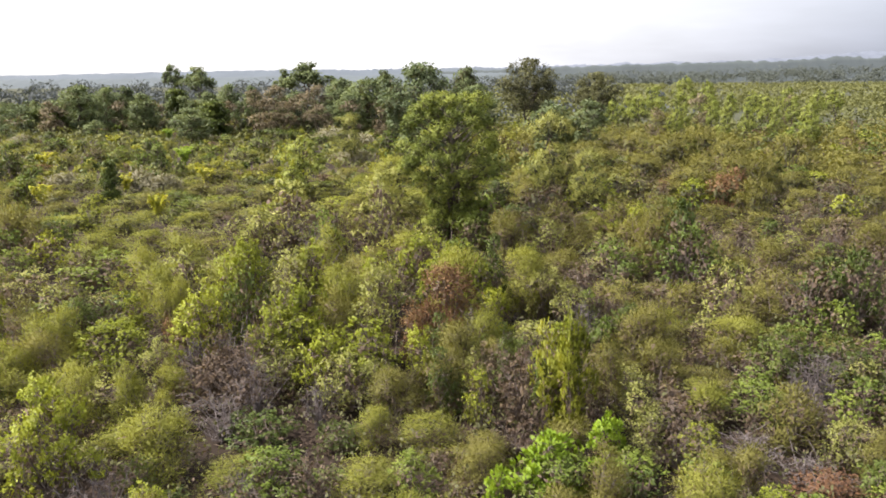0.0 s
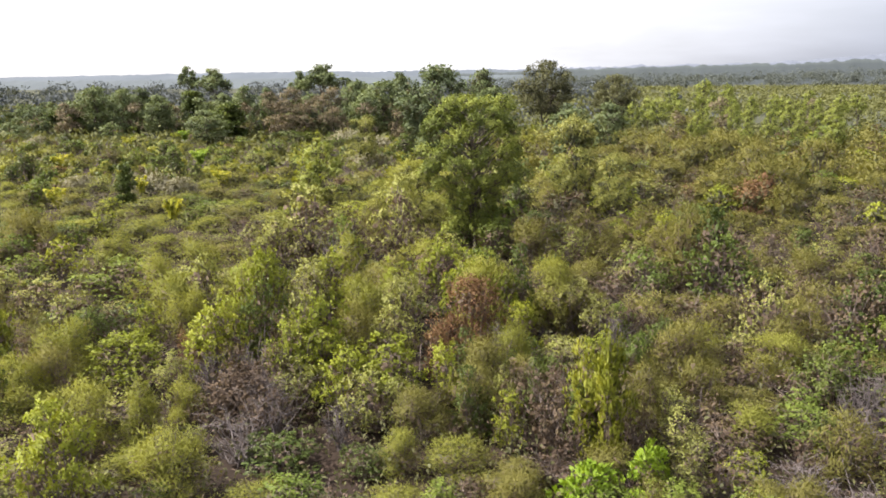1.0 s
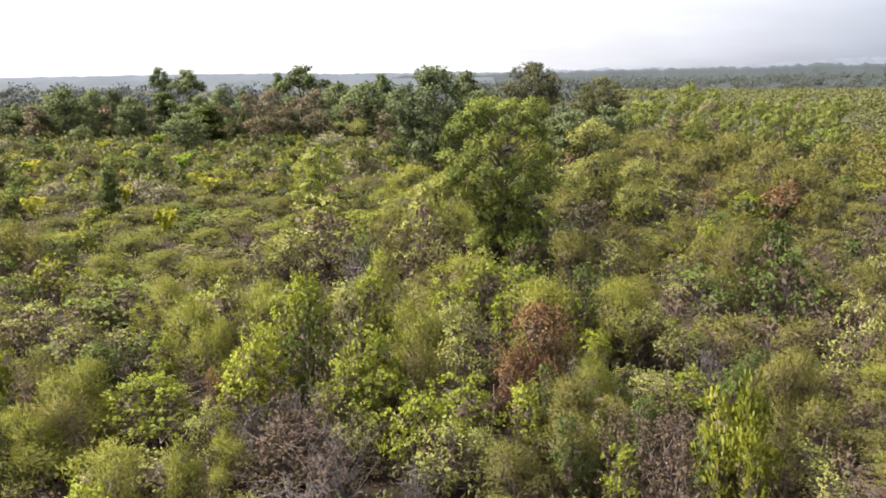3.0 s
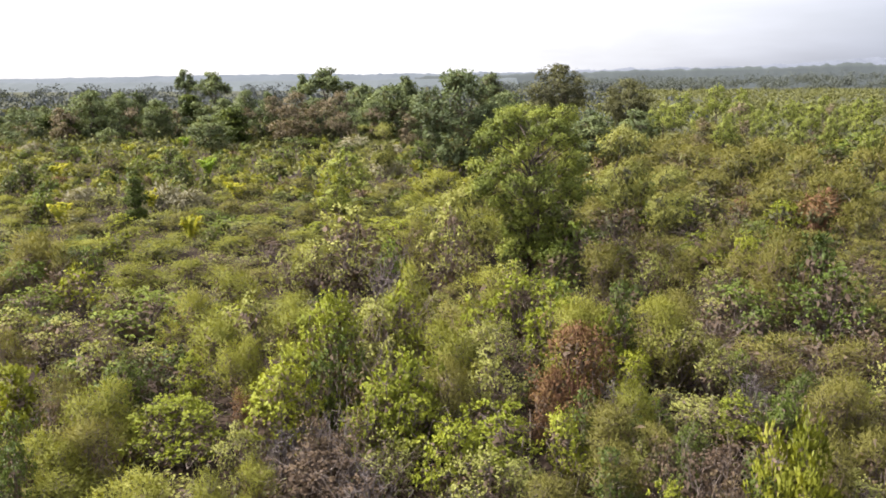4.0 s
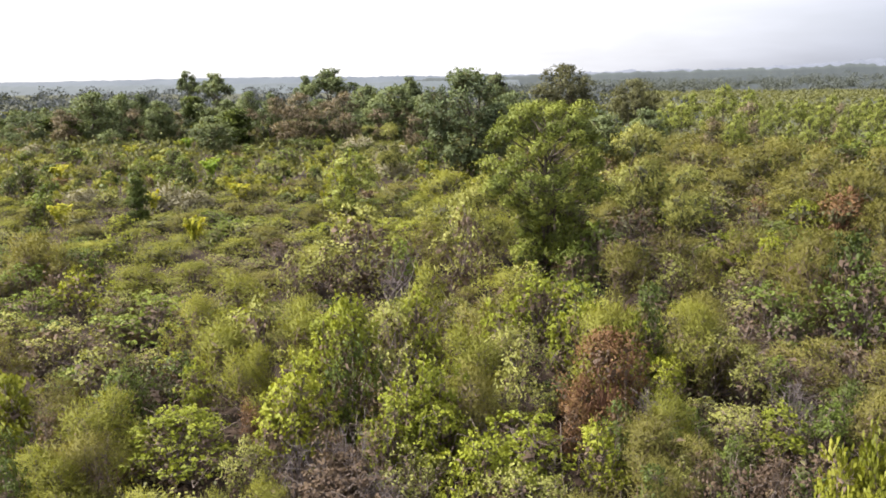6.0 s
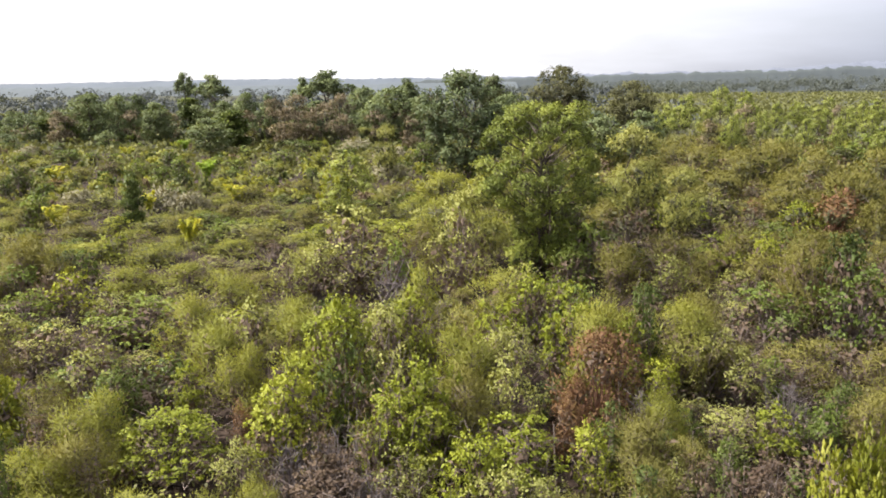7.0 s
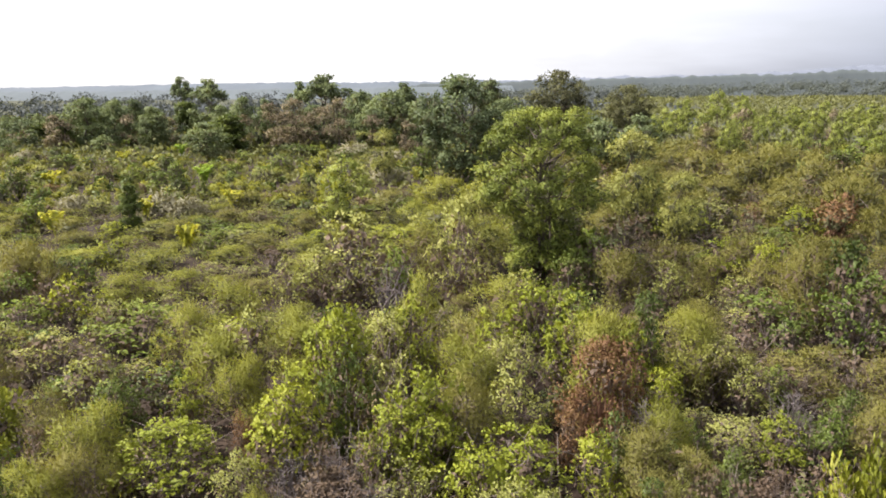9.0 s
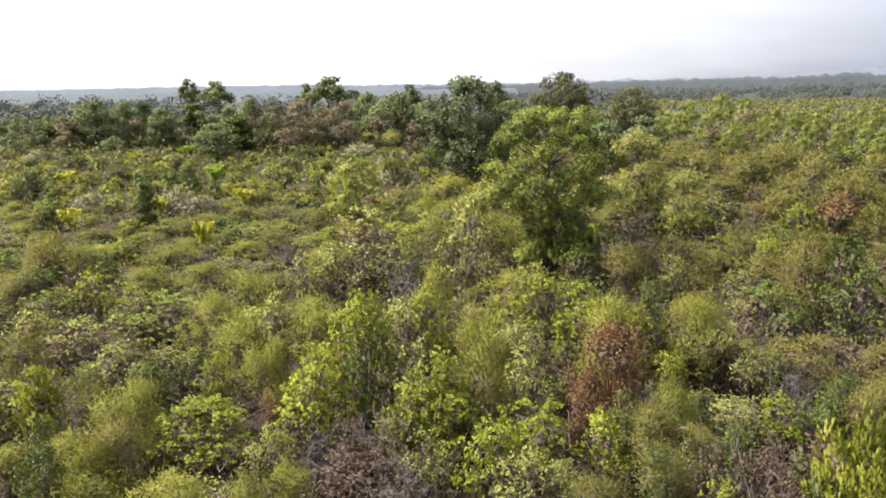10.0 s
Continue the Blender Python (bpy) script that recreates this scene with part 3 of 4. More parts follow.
STANDING.append(("greentree", [
    (-12.4, 130.0, 9.1, 10.0),
    (-17.3, 135.0, 9.1, 5.7),
    (4.9, 150.0, 10.9, 6.3),
    (13.0, 92.0, 6.0, 5.6),
    (-60.4, 130.0, 8.4, 7.3),
    (-38.1, 140.0, 8.3, 4.9),
    (-58.1, 135.0, 7.9, 4.7),
    (-49.9, 130.0, 7.0, 5.4),
    (-60.8, 150.0, 7.9, 4.2),
    (-14.6, 124.6, 6.9, 5.2),
    (-36.5, 150.0, 7.7, 4.2),
    (5.4, 120.0, 8.1, 6.7),
    (-7.0, 124.6, 8.1, 5.2),
]))
STANDING.append(("twiggy", [
    (-31.1, 130.0, 7.5, 4.5),
    (-26.6, 125.0, 8.2, 5.2),
    (-23.2, 130.3, 6.8, 6.4),
    (-64.0, 126.9, 5.9, 4.4),
    (-8.1, 133.7, 7.5, 5.6),
    (-19.1, 120.0, 8.3, 5.8),
]))
STANDING.append(("palegreen", [
    (7.9, 55.8, 7.1, 4.5),
    (10.0, 52.2, 4.8, 3.2),
    (-10.1, 85.0, 5.7, 3.5),
    (-2.8, 46.9, 4.4, 4.1),
]))
STANDING.append(("sapling", [
    (46.7, 150.0, 8.6, 4.4),
    (49.3, 145.0, 7.9, 3.5),
    (46.3, 125.0, 6.4, 2.6),
    (55.0, 138.0, 6.3, 2.9),
    (49.3, 118.0, 6.1, 2.9),
    (66.5, 150.0, 6.6, 3.0),
    (50.6, 112.0, 6.2, 2.6),
    (49.3, 104.0, 6.1, 2.6),
    (41.9, 88.0, 5.1, 2.4),
    (42.2, 155.0, 7.1, 3.9),
    (30.7, 128.0, 6.2, 2.7),
    (38.3, 110.0, 5.8, 2.1),
    (39.4, 100.0, 5.3, 2.1),
    (42.2, 98.0, 5.4, 2.0),
    (67.4, 140.0, 6.2, 2.9),
    (32.4, 116.0, 5.9, 2.3),
    (24.1, 110.0, 5.9, 2.3),
    (32.7, 105.0, 5.7, 1.9),
    (33.5, 92.0, 5.0, 1.6),
    (31.6, 125.0, 6.1, 3.5),
    (44.7, 130.0, 5.9, 3.3),
    (57.4, 140.0, 5.7, 2.9),
    (75.4, 150.0, 6.1, 4.2),
    (29.5, 98.0, 5.3, 2.3),
]))
STANDING.append(("fartwiggy", [
    (39.1, 118.0, 6.3, 4.1),
    (27.5, 100.0, 5.2, 2.7),
    (58.1, 130.0, 5.8, 2.7),
    (-28.1, 122.3, 6.0, 5.2),
    (-34.8, 126.9, 5.7, 4.4),
    (-24.7, 126.9, 5.6, 4.4),
    (-62.6, 126.9, 5.0, 4.4),
    (-55.3, 133.7, 5.6, 4.7),
    (-49.4, 133.7, 5.4, 4.1),
    (-14.4, 122.3, 5.7, 4.2),
    (-9.2, 117.8, 5.0, 3.3),
]))
STANDING.append(("dark", [
    (-73.2, 137.1, 2.6, 5.4),
    (-21.5, 128.3, 3.6, 5.1),
]))
STANDING.append(("mid", [
    (-24.0, 115.4, 2.4, 5.9),
    (-38.7, 121.3, 5.4, 6.5),
    (-26.2, 122.4, 2.0, 3.0),
    (-19.5, 118.1, 2.0, 2.0),
]))
STANDING.append(("pale", [
    (-14.1, 134.5, 2.6, 6.4),
]))
STANDING.append(("fine", [
    (40.6, 127.0, 2.4, 7.6),
]))
STANDING.append(("lime", [
    (-21.1, 116.3, 1.9, 1.6),
    (-17.2, 121.4, 2.0, 2.3),
    (-42.3, 115.9, 1.8, 3.2),
]))
# the scrub, from the far field to the nearest
STANDING.append(("olive", [
    (-23.5, 41.0, 3.3, 2.9),
    (-22.5, 41.2, 3.1, 2.6),
    (-23.8, 38.8, 1.7, 2.1),
    (-18.5, 29.7, 2.4, 2.0),
    (-14.8, 25.5, 2.5, 1.8),
    (-3.2, 31.3, 3.2, 2.3),
    (-3.6, 24.9, 2.9, 2.1),
    (3.3, 39.1, 3.0, 2.7),
    (6.5, 42.3, 3.1, 4.6),
    (9.9, 40.2, 2.5, 3.6),
    (11.3, 38.9, 3.0, 4.5),
    (4.2, 29.6, 2.9, 3.0),
    (7.2, 30.2, 1.9, 2.8),
    (9.6, 29.6, 1.8, 2.3),
    (-12.7, 22.7, 2.2, 1.9),
    (0.4, 23.4, 2.2, 2.5),
    (6.8, 24.7, 2.4, 2.2),
    (4.6, 20.8, 2.5, 1.7),
    (-1.4, 20.6, 1.7, 1.9),
    (0.9, 18.0, 0.9, 2.0),
    (6.7, 17.1, 0.9, 1.5),
    (8.0, 22.3, 1.0, 3.3),
    (7.6, 24.7, 1.3, 2.9),
    (12.3, 29.0, 1.9, 3.4),
]))
STANDING.append(("olive", [
    (18.5, 81.9, 4.9, 6.8),
    (31.5, 110.2, 4.5, 8.6),
    (20.8, 68.9, 4.9, 7.5),
    (25.2, 67.4, 4.8, 6.2),
    (15.0, 70.9, 3.0, 6.5),
    (19.9, 68.7, 3.7, 6.0),
    (21.8, 64.6, 3.3, 6.2),
    (19.1, 58.1, 2.9, 6.6),
    (10.5, 36.7, 4.5, 3.5),
    (24.2, 57.8, 3.7, 5.0),
    (20.5, 49.7, 3.4, 4.2),
    (10.1, 43.7, 3.1, 4.5),
    (22.8, 57.4, 4.1, 5.6),
    (17.3, 66.5, 3.1, 6.1),
    (14.5, 76.8, 3.4, 6.5),
    (23.5, 70.3, 5.4, 6.7),
    (21.7, 56.7, 4.2, 6.0),
    (30.9, 68.1, 4.7, 6.2),
    (19.8, 79.0, 4.3, 6.0),
    (-5.1, 46.5, 2.9, 3.4),
    (-33.3, 59.3, 1.6, 3.6),
    (-20.0, 68.6, 1.8, 4.6),
    (-16.5, 72.5, 1.8, 3.8),
    (-42.5, 86.9, 1.5, 4.6),
]))
STANDING.append(("olive", [
    (-8.4, 69.3, 1.7, 4.6),
    (-21.6, 56.6, 1.5, 3.7),
    (-27.2, 54.6, 1.2, 3.6),
    (-0.1, 21.3, 2.2, 1.7),
]))
STANDING.append(("mid", [
    (-21.3, 42.1, 2.4, 1.7),
    (-23.1, 39.5, 2.4, 3.5),
    (-21.4, 36.7, 1.9, 3.5),
    (-15.8, 34.8, 2.2, 5.0),
    (8.2, 35.1, 2.5, 3.7),
    (11.0, 33.7, 3.6, 4.4),
    (5.6, 28.4, 1.9, 1.2),
    (5.6, 24.8, 2.0, 1.6),
    (-4.1, 16.2, 1.5, 2.3),
    (2.6, 16.0, 1.5, 2.4),
    (4.3, 16.8, 1.2, 2.2),
    (14.1, 27.9, 1.3, 2.9),
    (9.0, 20.8, 1.1, 2.6),
    (17.0, 73.9, 2.2, 3.4),
    (22.7, 70.0, 4.3, 3.5),
    (44.9, 96.5, 3.9, 7.4),
    (2.7, 42.9, 3.6, 2.7),
    (-39.5, 73.7, 2.3, 2.2),
    (-32.6, 59.3, 2.8, 2.4),
    (-51.1, 102.4, 2.2, 5.6),
    (-47.5, 101.0, 2.0, 2.9),
    (-36.0, 86.4, 2.4, 4.4),
    (-29.8, 80.9, 3.4, 3.0),
    (-30.7, 77.6, 1.8, 1.9),
]))
STANDING.append(("mid", [
    (-23.3, 97.8, 2.5, 4.3),
    (-23.5, 89.1, 2.4, 2.6),
    (-18.2, 55.4, 1.4, 2.3),
    (-54.9, 122.9, 2.0, 5.7),
    (-25.5, 83.6, 1.6, 3.8),
    (-30.5, 109.3, 1.8, 4.2),
    (-14.1, 76.1, 1.9, 2.3),
    (-15.5, 115.4, 1.6, 3.9),
    (-22.3, 115.4, 2.2, 3.9),
    (-6.5, 94.8, 3.4, 4.5),
    (-6.3, 40.4, 3.1, 2.2),
    (16.4, 28.5, 2.0, 2.3),
    (1.0, 44.2, 3.9, 3.5),
]))
STANDING.append(("broad", [
    (-22.7, 48.7, 1.9, 2.4),
    (-20.0, 38.5, 2.5, 2.8),
    (-13.5, 31.0, 1.3, 1.4),
    (-8.1, 24.6, 3.3, 2.4),
    (-11.8, 28.1, 1.9, 1.6),
    (-7.1, 26.6, 4.6, 3.6),
    (-5.3, 30.7, 3.4, 2.5),
    (-1.0, 34.1, 3.5, 3.4),
    (-2.6, 30.0, 3.2, 2.5),
    (-0.1, 30.4, 3.3, 2.5),
    (-4.9, 24.5, 3.4, 2.5),
    (-5.4, 24.0, 2.9, 2.4),
    (1.4, 29.1, 3.0, 2.1),
    (9.6, 43.9, 2.8, 3.5),
    (1.9, 27.0, 2.3, 1.7),
    (-11.0, 24.2, 2.2, 3.8),
    (-8.5, 24.7, 2.5, 2.2),
    (-4.9, 24.2, 2.7, 3.4),
    (-2.4, 23.3, 2.5, 2.9),
    (-0.7, 23.3, 2.1, 1.8),
    (-3.7, 22.0, 2.5, 2.1),
    (-6.1, 23.8, 2.0, 1.3),
    (4.3, 25.1, 1.7, 2.2),
    (1.0, 20.1, 1.9, 1.2),
]))
STANDING.append(("broad", [
    (-9.0, 16.1, 3.6, 3.1),
    (-6.3, 14.7, 1.6, 1.5),
    (6.6, 18.5, 0.9, 1.9),
    (7.1, 15.0, 1.2, 1.6),
    (9.2, 54.3, 2.6, 2.7),
    (11.1, 54.6, 2.8, 3.8),
    (10.7, 41.7, 3.2, 3.0),
    (17.7, 53.3, 2.8, 3.9),
    (0.5, 27.7, 2.3, 1.6),
]))
STANDING.append(("fine", [
    (-20.5, 48.4, 1.3, 4.7),
    (-16.8, 42.9, 1.4, 4.0),
    (-19.0, 41.4, 1.7, 3.6),
    (-16.4, 49.8, 1.1, 3.5),
    (-13.1, 37.7, 2.5, 2.8),
    (-13.3, 32.8, 2.7, 3.1),
    (-11.2, 29.8, 2.8, 2.9),
    (-10.0, 27.5, 2.8, 2.0),
    (-13.0, 24.5, 2.6, 2.6),
    (-5.0, 33.5, 3.3, 2.4),
    (-3.9, 27.4, 3.3, 2.5),
    (0.6, 29.2, 3.4, 2.6),
    (0.8, 29.3, 3.2, 2.4),
    (3.2, 29.4, 3.4, 3.2),
    (1.3, 25.3, 2.3, 1.9),
    (-13.4, 22.1, 2.2, 2.0),
    (-12.8, 21.9, 1.4, 2.8),
    (-10.4, 20.0, 2.2, 2.1),
    (-8.9, 20.1, 2.2, 1.5),
    (-8.3, 21.9, 1.6, 1.3),
    (-7.3, 17.6, 2.0, 2.6),
    (-1.9, 19.0, 1.3, 1.3),
    (-1.9, 16.6, 1.0, 2.3),
    (-0.5, 18.9, 1.0, 2.1),
]))
STANDING.append(("fine", [
    (10.3, 25.2, 1.7, 3.1),
    (-4.2, 52.8, 3.2, 5.1),
    (-4.2, 66.0, 3.1, 6.0),
]))
STANDING.append(("dry", [
    (-13.8, 48.4, 1.5, 3.5),
    (-21.5, 39.0, 2.3, 2.1),
    (-18.4, 31.6, 1.9, 2.1),
    (-14.2, 34.3, 1.0, 1.6),
    (-4.7, 31.6, 2.1, 1.4),
    (-6.0, 24.4, 2.7, 1.9),
    (6.4, 32.8, 2.2, 2.7),
    (9.2, 34.8, 1.5, 2.1),
    (9.0, 30.4, 1.7, 2.5),
    (10.5, 38.0, 2.2, 2.7),
    (-14.3, 24.4, 2.1, 1.5),
    (-7.1, 22.5, 2.4, 1.7),
    (-6.1, 23.2, 2.2, 1.5),
    (-7.1, 22.4, 1.9, 2.7),
    (-7.6, 21.8, 1.3, 1.8),
    (-5.5, 20.9, 1.8, 2.0),
    (2.2, 21.3, 2.6, 2.0),
    (1.4, 22.1, 2.0, 1.3),
    (2.2, 20.1, 2.2, 1.5),
    (4.3, 19.6, 1.9, 1.1),
    (-6.6, 22.1, 1.8, 3.8),
    (10.1, 20.2, 1.0, 1.7),
    (16.3, 28.3, 1.4, 2.5),
    (6.5, 19.6, 1.3, 2.6),
]))
STANDING.append(("dry", [
    (6.1, 24.9, 1.8, 2.0),
    (13.8, 27.9, 3.4, 2.8),
    (18.8, 78.5, 3.5, 4.3),
    (21.0, 77.9, 3.4, 4.0),
    (19.5, 65.0, 2.7, 4.3),
    (23.2, 63.7, 3.4, 4.2),
    (6.6, 52.0, 2.7, 4.8),
    (8.9, 54.6, 3.0, 3.6),
    (13.7, 55.6, 2.4, 2.7),
    (12.6, 36.4, 2.6, 1.8),
    (11.3, 51.6, 2.0, 3.6),
    (7.5, 47.7, 2.1, 2.7),
    (-40.5, 90.0, 2.0, 3.3),
    (-17.2, 62.2, 1.6, 3.7),
    (-7.1, 70.9, 2.0, 3.2),
    (-22.2, 51.9, 1.2, 2.6),
    (-40.1, 68.4, 1.3, 3.0),
    (-6.2, 43.0, 3.2, 2.3),
    (-2.8, 24.7, 1.9, 1.2),
    (16.1, 56.4, 2.2, 2.3),
    (6.2, 28.7, 1.9, 1.5),
    (22.1, 60.5, 2.9, 3.0),
]))
STANDING.append(("pale", [
    (-11.6, 41.9, 2.3, 2.0),
    (-20.2, 33.1, 1.8, 2.3),
    (-16.9, 34.9, 2.3, 3.0),
    (-17.8, 32.3, 1.9, 3.6),
    (-14.9, 28.5, 2.3, 2.6),
    (-10.4, 30.4, 3.4, 2.6),
    (-8.5, 42.3, 4.6, 6.3),
    (-10.2, 40.7, 3.4, 4.1),
    (-3.5, 41.7, 5.2, 4.1),
    (-6.0, 30.2, 3.6, 2.7),
    (-2.5, 27.7, 3.3, 3.2),
    (-5.8, 26.3, 3.3, 2.4),
    (-2.6, 25.6, 3.1, 2.3),
    (5.2, 39.1, 3.0, 3.3),
    (8.6, 39.4, 1.8, 3.2),
    (3.8, 29.2, 2.8, 3.5),
    (12.4, 34.5, 1.8, 2.5),
    (4.8, 28.6, 2.1, 2.3),
    (-9.0, 23.0, 2.0, 1.6),
    (-5.2, 22.4, 2.0, 2.0),
    (-2.9, 21.4, 2.1, 2.3),
    (-2.0, 21.6, 1.8, 1.8),
    (0.9, 22.5, 1.8, 1.2),
    (3.2, 25.3, 1.7, 2.4),
]))
STANDING.append(("pale", [
    (10.8, 18.6, 0.9, 1.9),
    (5.2, 21.1, 1.7, 2.5),
    (12.9, 22.4, 1.2, 2.4),
    (10.8, 27.7, 3.3, 3.0),
    (13.0, 56.0, 3.2, 5.5),
    (37.0, 115.1, 3.4, 6.0),
    (-31.2, 66.4, 1.7, 2.9),
    (-48.0, 116.1, 1.7, 5.4),
    (-48.4, 83.5, 1.6, 3.1),
    (-22.8, 87.0, 1.8, 4.0),
]))
STANDING.append(("dark", [
    (-13.2, 29.6, 1.7, 2.4),
    (0.5, 33.2, 3.4, 2.3),
    (2.1, 29.9, 3.8, 1.9),
    (11.2, 35.4, 4.4, 2.6),
    (-14.3, 22.6, 2.5, 1.6),
    (5.1, 24.8, 1.8, 1.4),
    (1.8, 22.1, 2.1, 1.3),
    (-5.0, 19.0, 1.2, 2.7),
    (10.7, 23.1, 2.1, 1.9),
    (15.5, 27.6, 3.8, 3.3),
    (40.4, 93.1, 2.7, 6.8),
    (1.7, 41.5, 2.6, 3.3),
    (-41.3, 73.4, 3.7, 2.7),
    (-33.7, 88.5, 3.2, 5.2),
    (-25.3, 73.8, 2.2, 2.2),
    (-18.1, 51.0, 1.5, 1.6),
    (-67.3, 118.8, 1.9, 4.8),
    (-46.8, 89.4, 1.5, 2.7),
    (-31.7, 127.3, 4.9, 4.3),
    (14.8, 28.4, 3.1, 3.4),
    (11.0, 23.8, 1.9, 2.0),
    (1.3, 24.5, 1.5, 1.2),
    (-6.8, 25.5, 3.8, 2.0),
    (-13.7, 27.1, 2.2, 2.1),
]))
# Some small ones fill gaps, their dark leaves standing for shade.
STANDING.append(("dark", [
    (2.2, 43.1, 3.1, 3.2),
    (-0.2, 43.4, 2.3, 2.4),
    (17.3, 74.5, 2.1, 2.8),
    (21.6, 80.6, 3.2, 3.4),
    (-0.1, 20.9, 2.3, 1.5),
    (8.2, 33.4, 1.7, 2.3),
    (-13.5, 27.3, 1.8, 1.8),
    (-13.6, 21.3, 2.3, 1.3),
    (-0.2, 24.2, 2.3, 1.4),
    (2.8, 19.5, 2.8, 1.0),
    (-2.8, 19.0, 0.9, 1.6),
    (-7.3, 16.6, 1.3, 1.1),
    (9.2, 19.9, 1.1, 1.6),
    (12.7, 22.9, 1.9, 1.9),
    (0.1, 21.1, 1.7, 1.5),
    (2.5, 23.5, 1.8, 1.3),
    (2.0, 25.3, 1.6, 1.3),
    (6.5, 26.3, 2.2, 1.5),
    (3.6, 29.8, 1.5, 1.8),
    (-40.9, 70.6, 2.5, 2.6),
    (-28.1, 76.0, 2.4, 2.8),
    (-55.9, 110.8, 2.4, 4.3),
    (-17.0, 81.0, 1.9, 2.4),
    (-7.3, 65.7, 1.7, 2.9),
]))
STANDING.append(("rust", [
    (-9.5, 25.8, 1.9, 0.9),
    (0.1, 26.6, 3.5, 3.4),
    (-1.1, 25.2, 2.1, 1.4),
    (8.8, 15.6, 1.0, 2.4),
    (17.8, 59.5, 2.1, 2.5),
    (20.9, 55.4, 3.6, 2.7),
    (19.4, 52.8, 3.2, 5.1),
    (-41.1, 79.1, 1.2, 3.0),
    (21.0, 54.4, 3.4, 2.7),
    (-0.6, 26.6, 2.0, 1.3),
]))
STANDING.append(("lime", [
    (-15.8, 25.5, 2.5, 2.2),
    (3.4, 19.4, 3.6, 1.4),
    (3.1, 19.5, 3.6, 1.8),
    (-18.6, 94.7, 2.2, 3.5),
    (-12.2, 60.5, 4.3, 3.0),
    (3.3, 18.8, 3.0, 1.1),
]))
STANDING.append(("dead", [
    (-3.6, 20.4, 1.9, 1.4),
    (5.5, 25.6, 1.9, 1.1),
    (-7.6, 14.9, 1.9, 2.0),
    (-4.7, 16.1, 1.3, 1.2),
    (7.8, 17.7, 1.1, 2.3),
    (9.0, 16.9, 0.9, 2.1),
    (10.8, 21.7, 1.5, 1.2),
    (-6.2, 19.6, 2.0, 2.3),
    (-5.5, 20.8, 2.0, 1.7),
    (10.3, 20.3, 1.1, 2.0),
    (11.5, 21.8, 1.9, 1.8),
    (-7.9, 22.6, 2.2, 1.4),
    (6.3, 24.9, 1.7, 1.8),
    (-6.6, 23.3, 2.3, 1.6),
    (-5.8, 22.2, 2.1, 1.4),
    (1.1, 25.7, 2.2, 1.5),
    (5.0, 25.9, 2.4, 1.7),
    (-7.4, 24.0, 2.0, 1.3),
    (-5.0, 31.0, 2.1, 1.4),
    (-3.2, 24.2, 2.2, 1.5),
    (10.7, 34.7, 1.9, 1.9),
    (-6.7, 39.5, 3.1, 2.8),
]))
STANDING.append(("bright", [
    (2.3, 16.4, 1.8, 2.2),
    (1.1, 15.1, 1.6, 0.9),
    (4.0, 17.4, 1.7, 1.4),
]))
STANDING.append(("cone", [
    (-25.7, 59.1, 3.6, 1.8),
    (-35.3, 121.0, 6.1, 6.2),
    (-56.4, 166.6, 7.2, 5.7),
    (-64.0, 138.0, 6.1, 4.9),
    (-76.8, 144.8, 3.6, 5.4),
    (-63.1, 128.0, 4.3, 3.4),
]))
STANDING.append(("palm", [
    (-45.4, 106.8, 2.0, 2.3),
    (-43.0, 83.0, 1.2, 4.5),
    (-30.6, 58.2, 1.4, 2.2),
    (-19.7, 52.3, 1.3, 1.7),
    (-21.1, 68.3, 1.5, 2.9),
    (-26.7, 64.5, 1.3, 1.6),
]))
STANDING.append(("greenpalm", [
    (-28.3, 84.5, 2.7, 4.2),
    (-42.0, 119.0, 2.0, 5.7),
]))
STANDING.append(("fern", [
    (-26.0, 65.9, 1.3, 3.6),
    (-23.9, 65.3, 1.1, 2.9),
    (-37.4, 129.5, 1.2, 3.4),
    (-61.1, 112.5, 1.1, 3.8),
    (-33.8, 68.5, 1.0, 2.7),
    (-35.6, 115.3, 1.0, 3.9),
    (-16.4, 116.3, 1.3, 5.4),
    (-10.9, 105.6, 1.2, 4.9),
    (-10.2, 87.1, 1.2, 4.0),
]))
STANDING.append(("greentree", [
    (-36.0, 110.9, 5.3, 6.5),
    (-69.6, 150.0, 8.2, 6.7),
    (-63.9, 150.0, 7.9, 5.0),
    (-50.0, 130.0, 5.1, 4.8),
    (-41.8, 140.0, 6.9, 4.7),
    (-17.9, 140.0, 9.0, 6.6),
    (-10.6, 150.0, 9.9, 5.0),
    (3.2, 100.0, 8.0, 4.0),
    (17.1, 90.0, 6.7, 5.3),
]))
STANDING.append(("palegreen", [
    (-15.8, 122.1, 3.3, 5.5),
]))
STANDING.append(("farcone", [
    (-53.0, 139.4, 3.9, 5.8),
    (-53.0, 140.0, 6.1, 4.1),
]))
STANDING.append(("sapling", [
    (-11.3, 62.6, 4.8, 3.7),
    (-11.5, 58.4, 3.0, 2.2),
]))
STANDING.append(("fardark", [
    (-60.2, 150.0, 7.6, 4.0),
    (-56.3, 130.0, 5.5, 3.5),
    (-73.0, 135.0, 4.9, 4.5),
    (-33.6, 130.0, 5.7, 3.5),
    (-23.9, 128.0, 4.3, 4.3),
    (-18.8, 130.0, 4.7, 5.2),
    (13.3, 95.0, 6.5, 5.3),
    (-48.5, 135.0, 4.9, 3.6),
    (-38.9, 160.0, 7.8, 3.2),
    (-68.6, 122.0, 2.5, 3.3),
]))
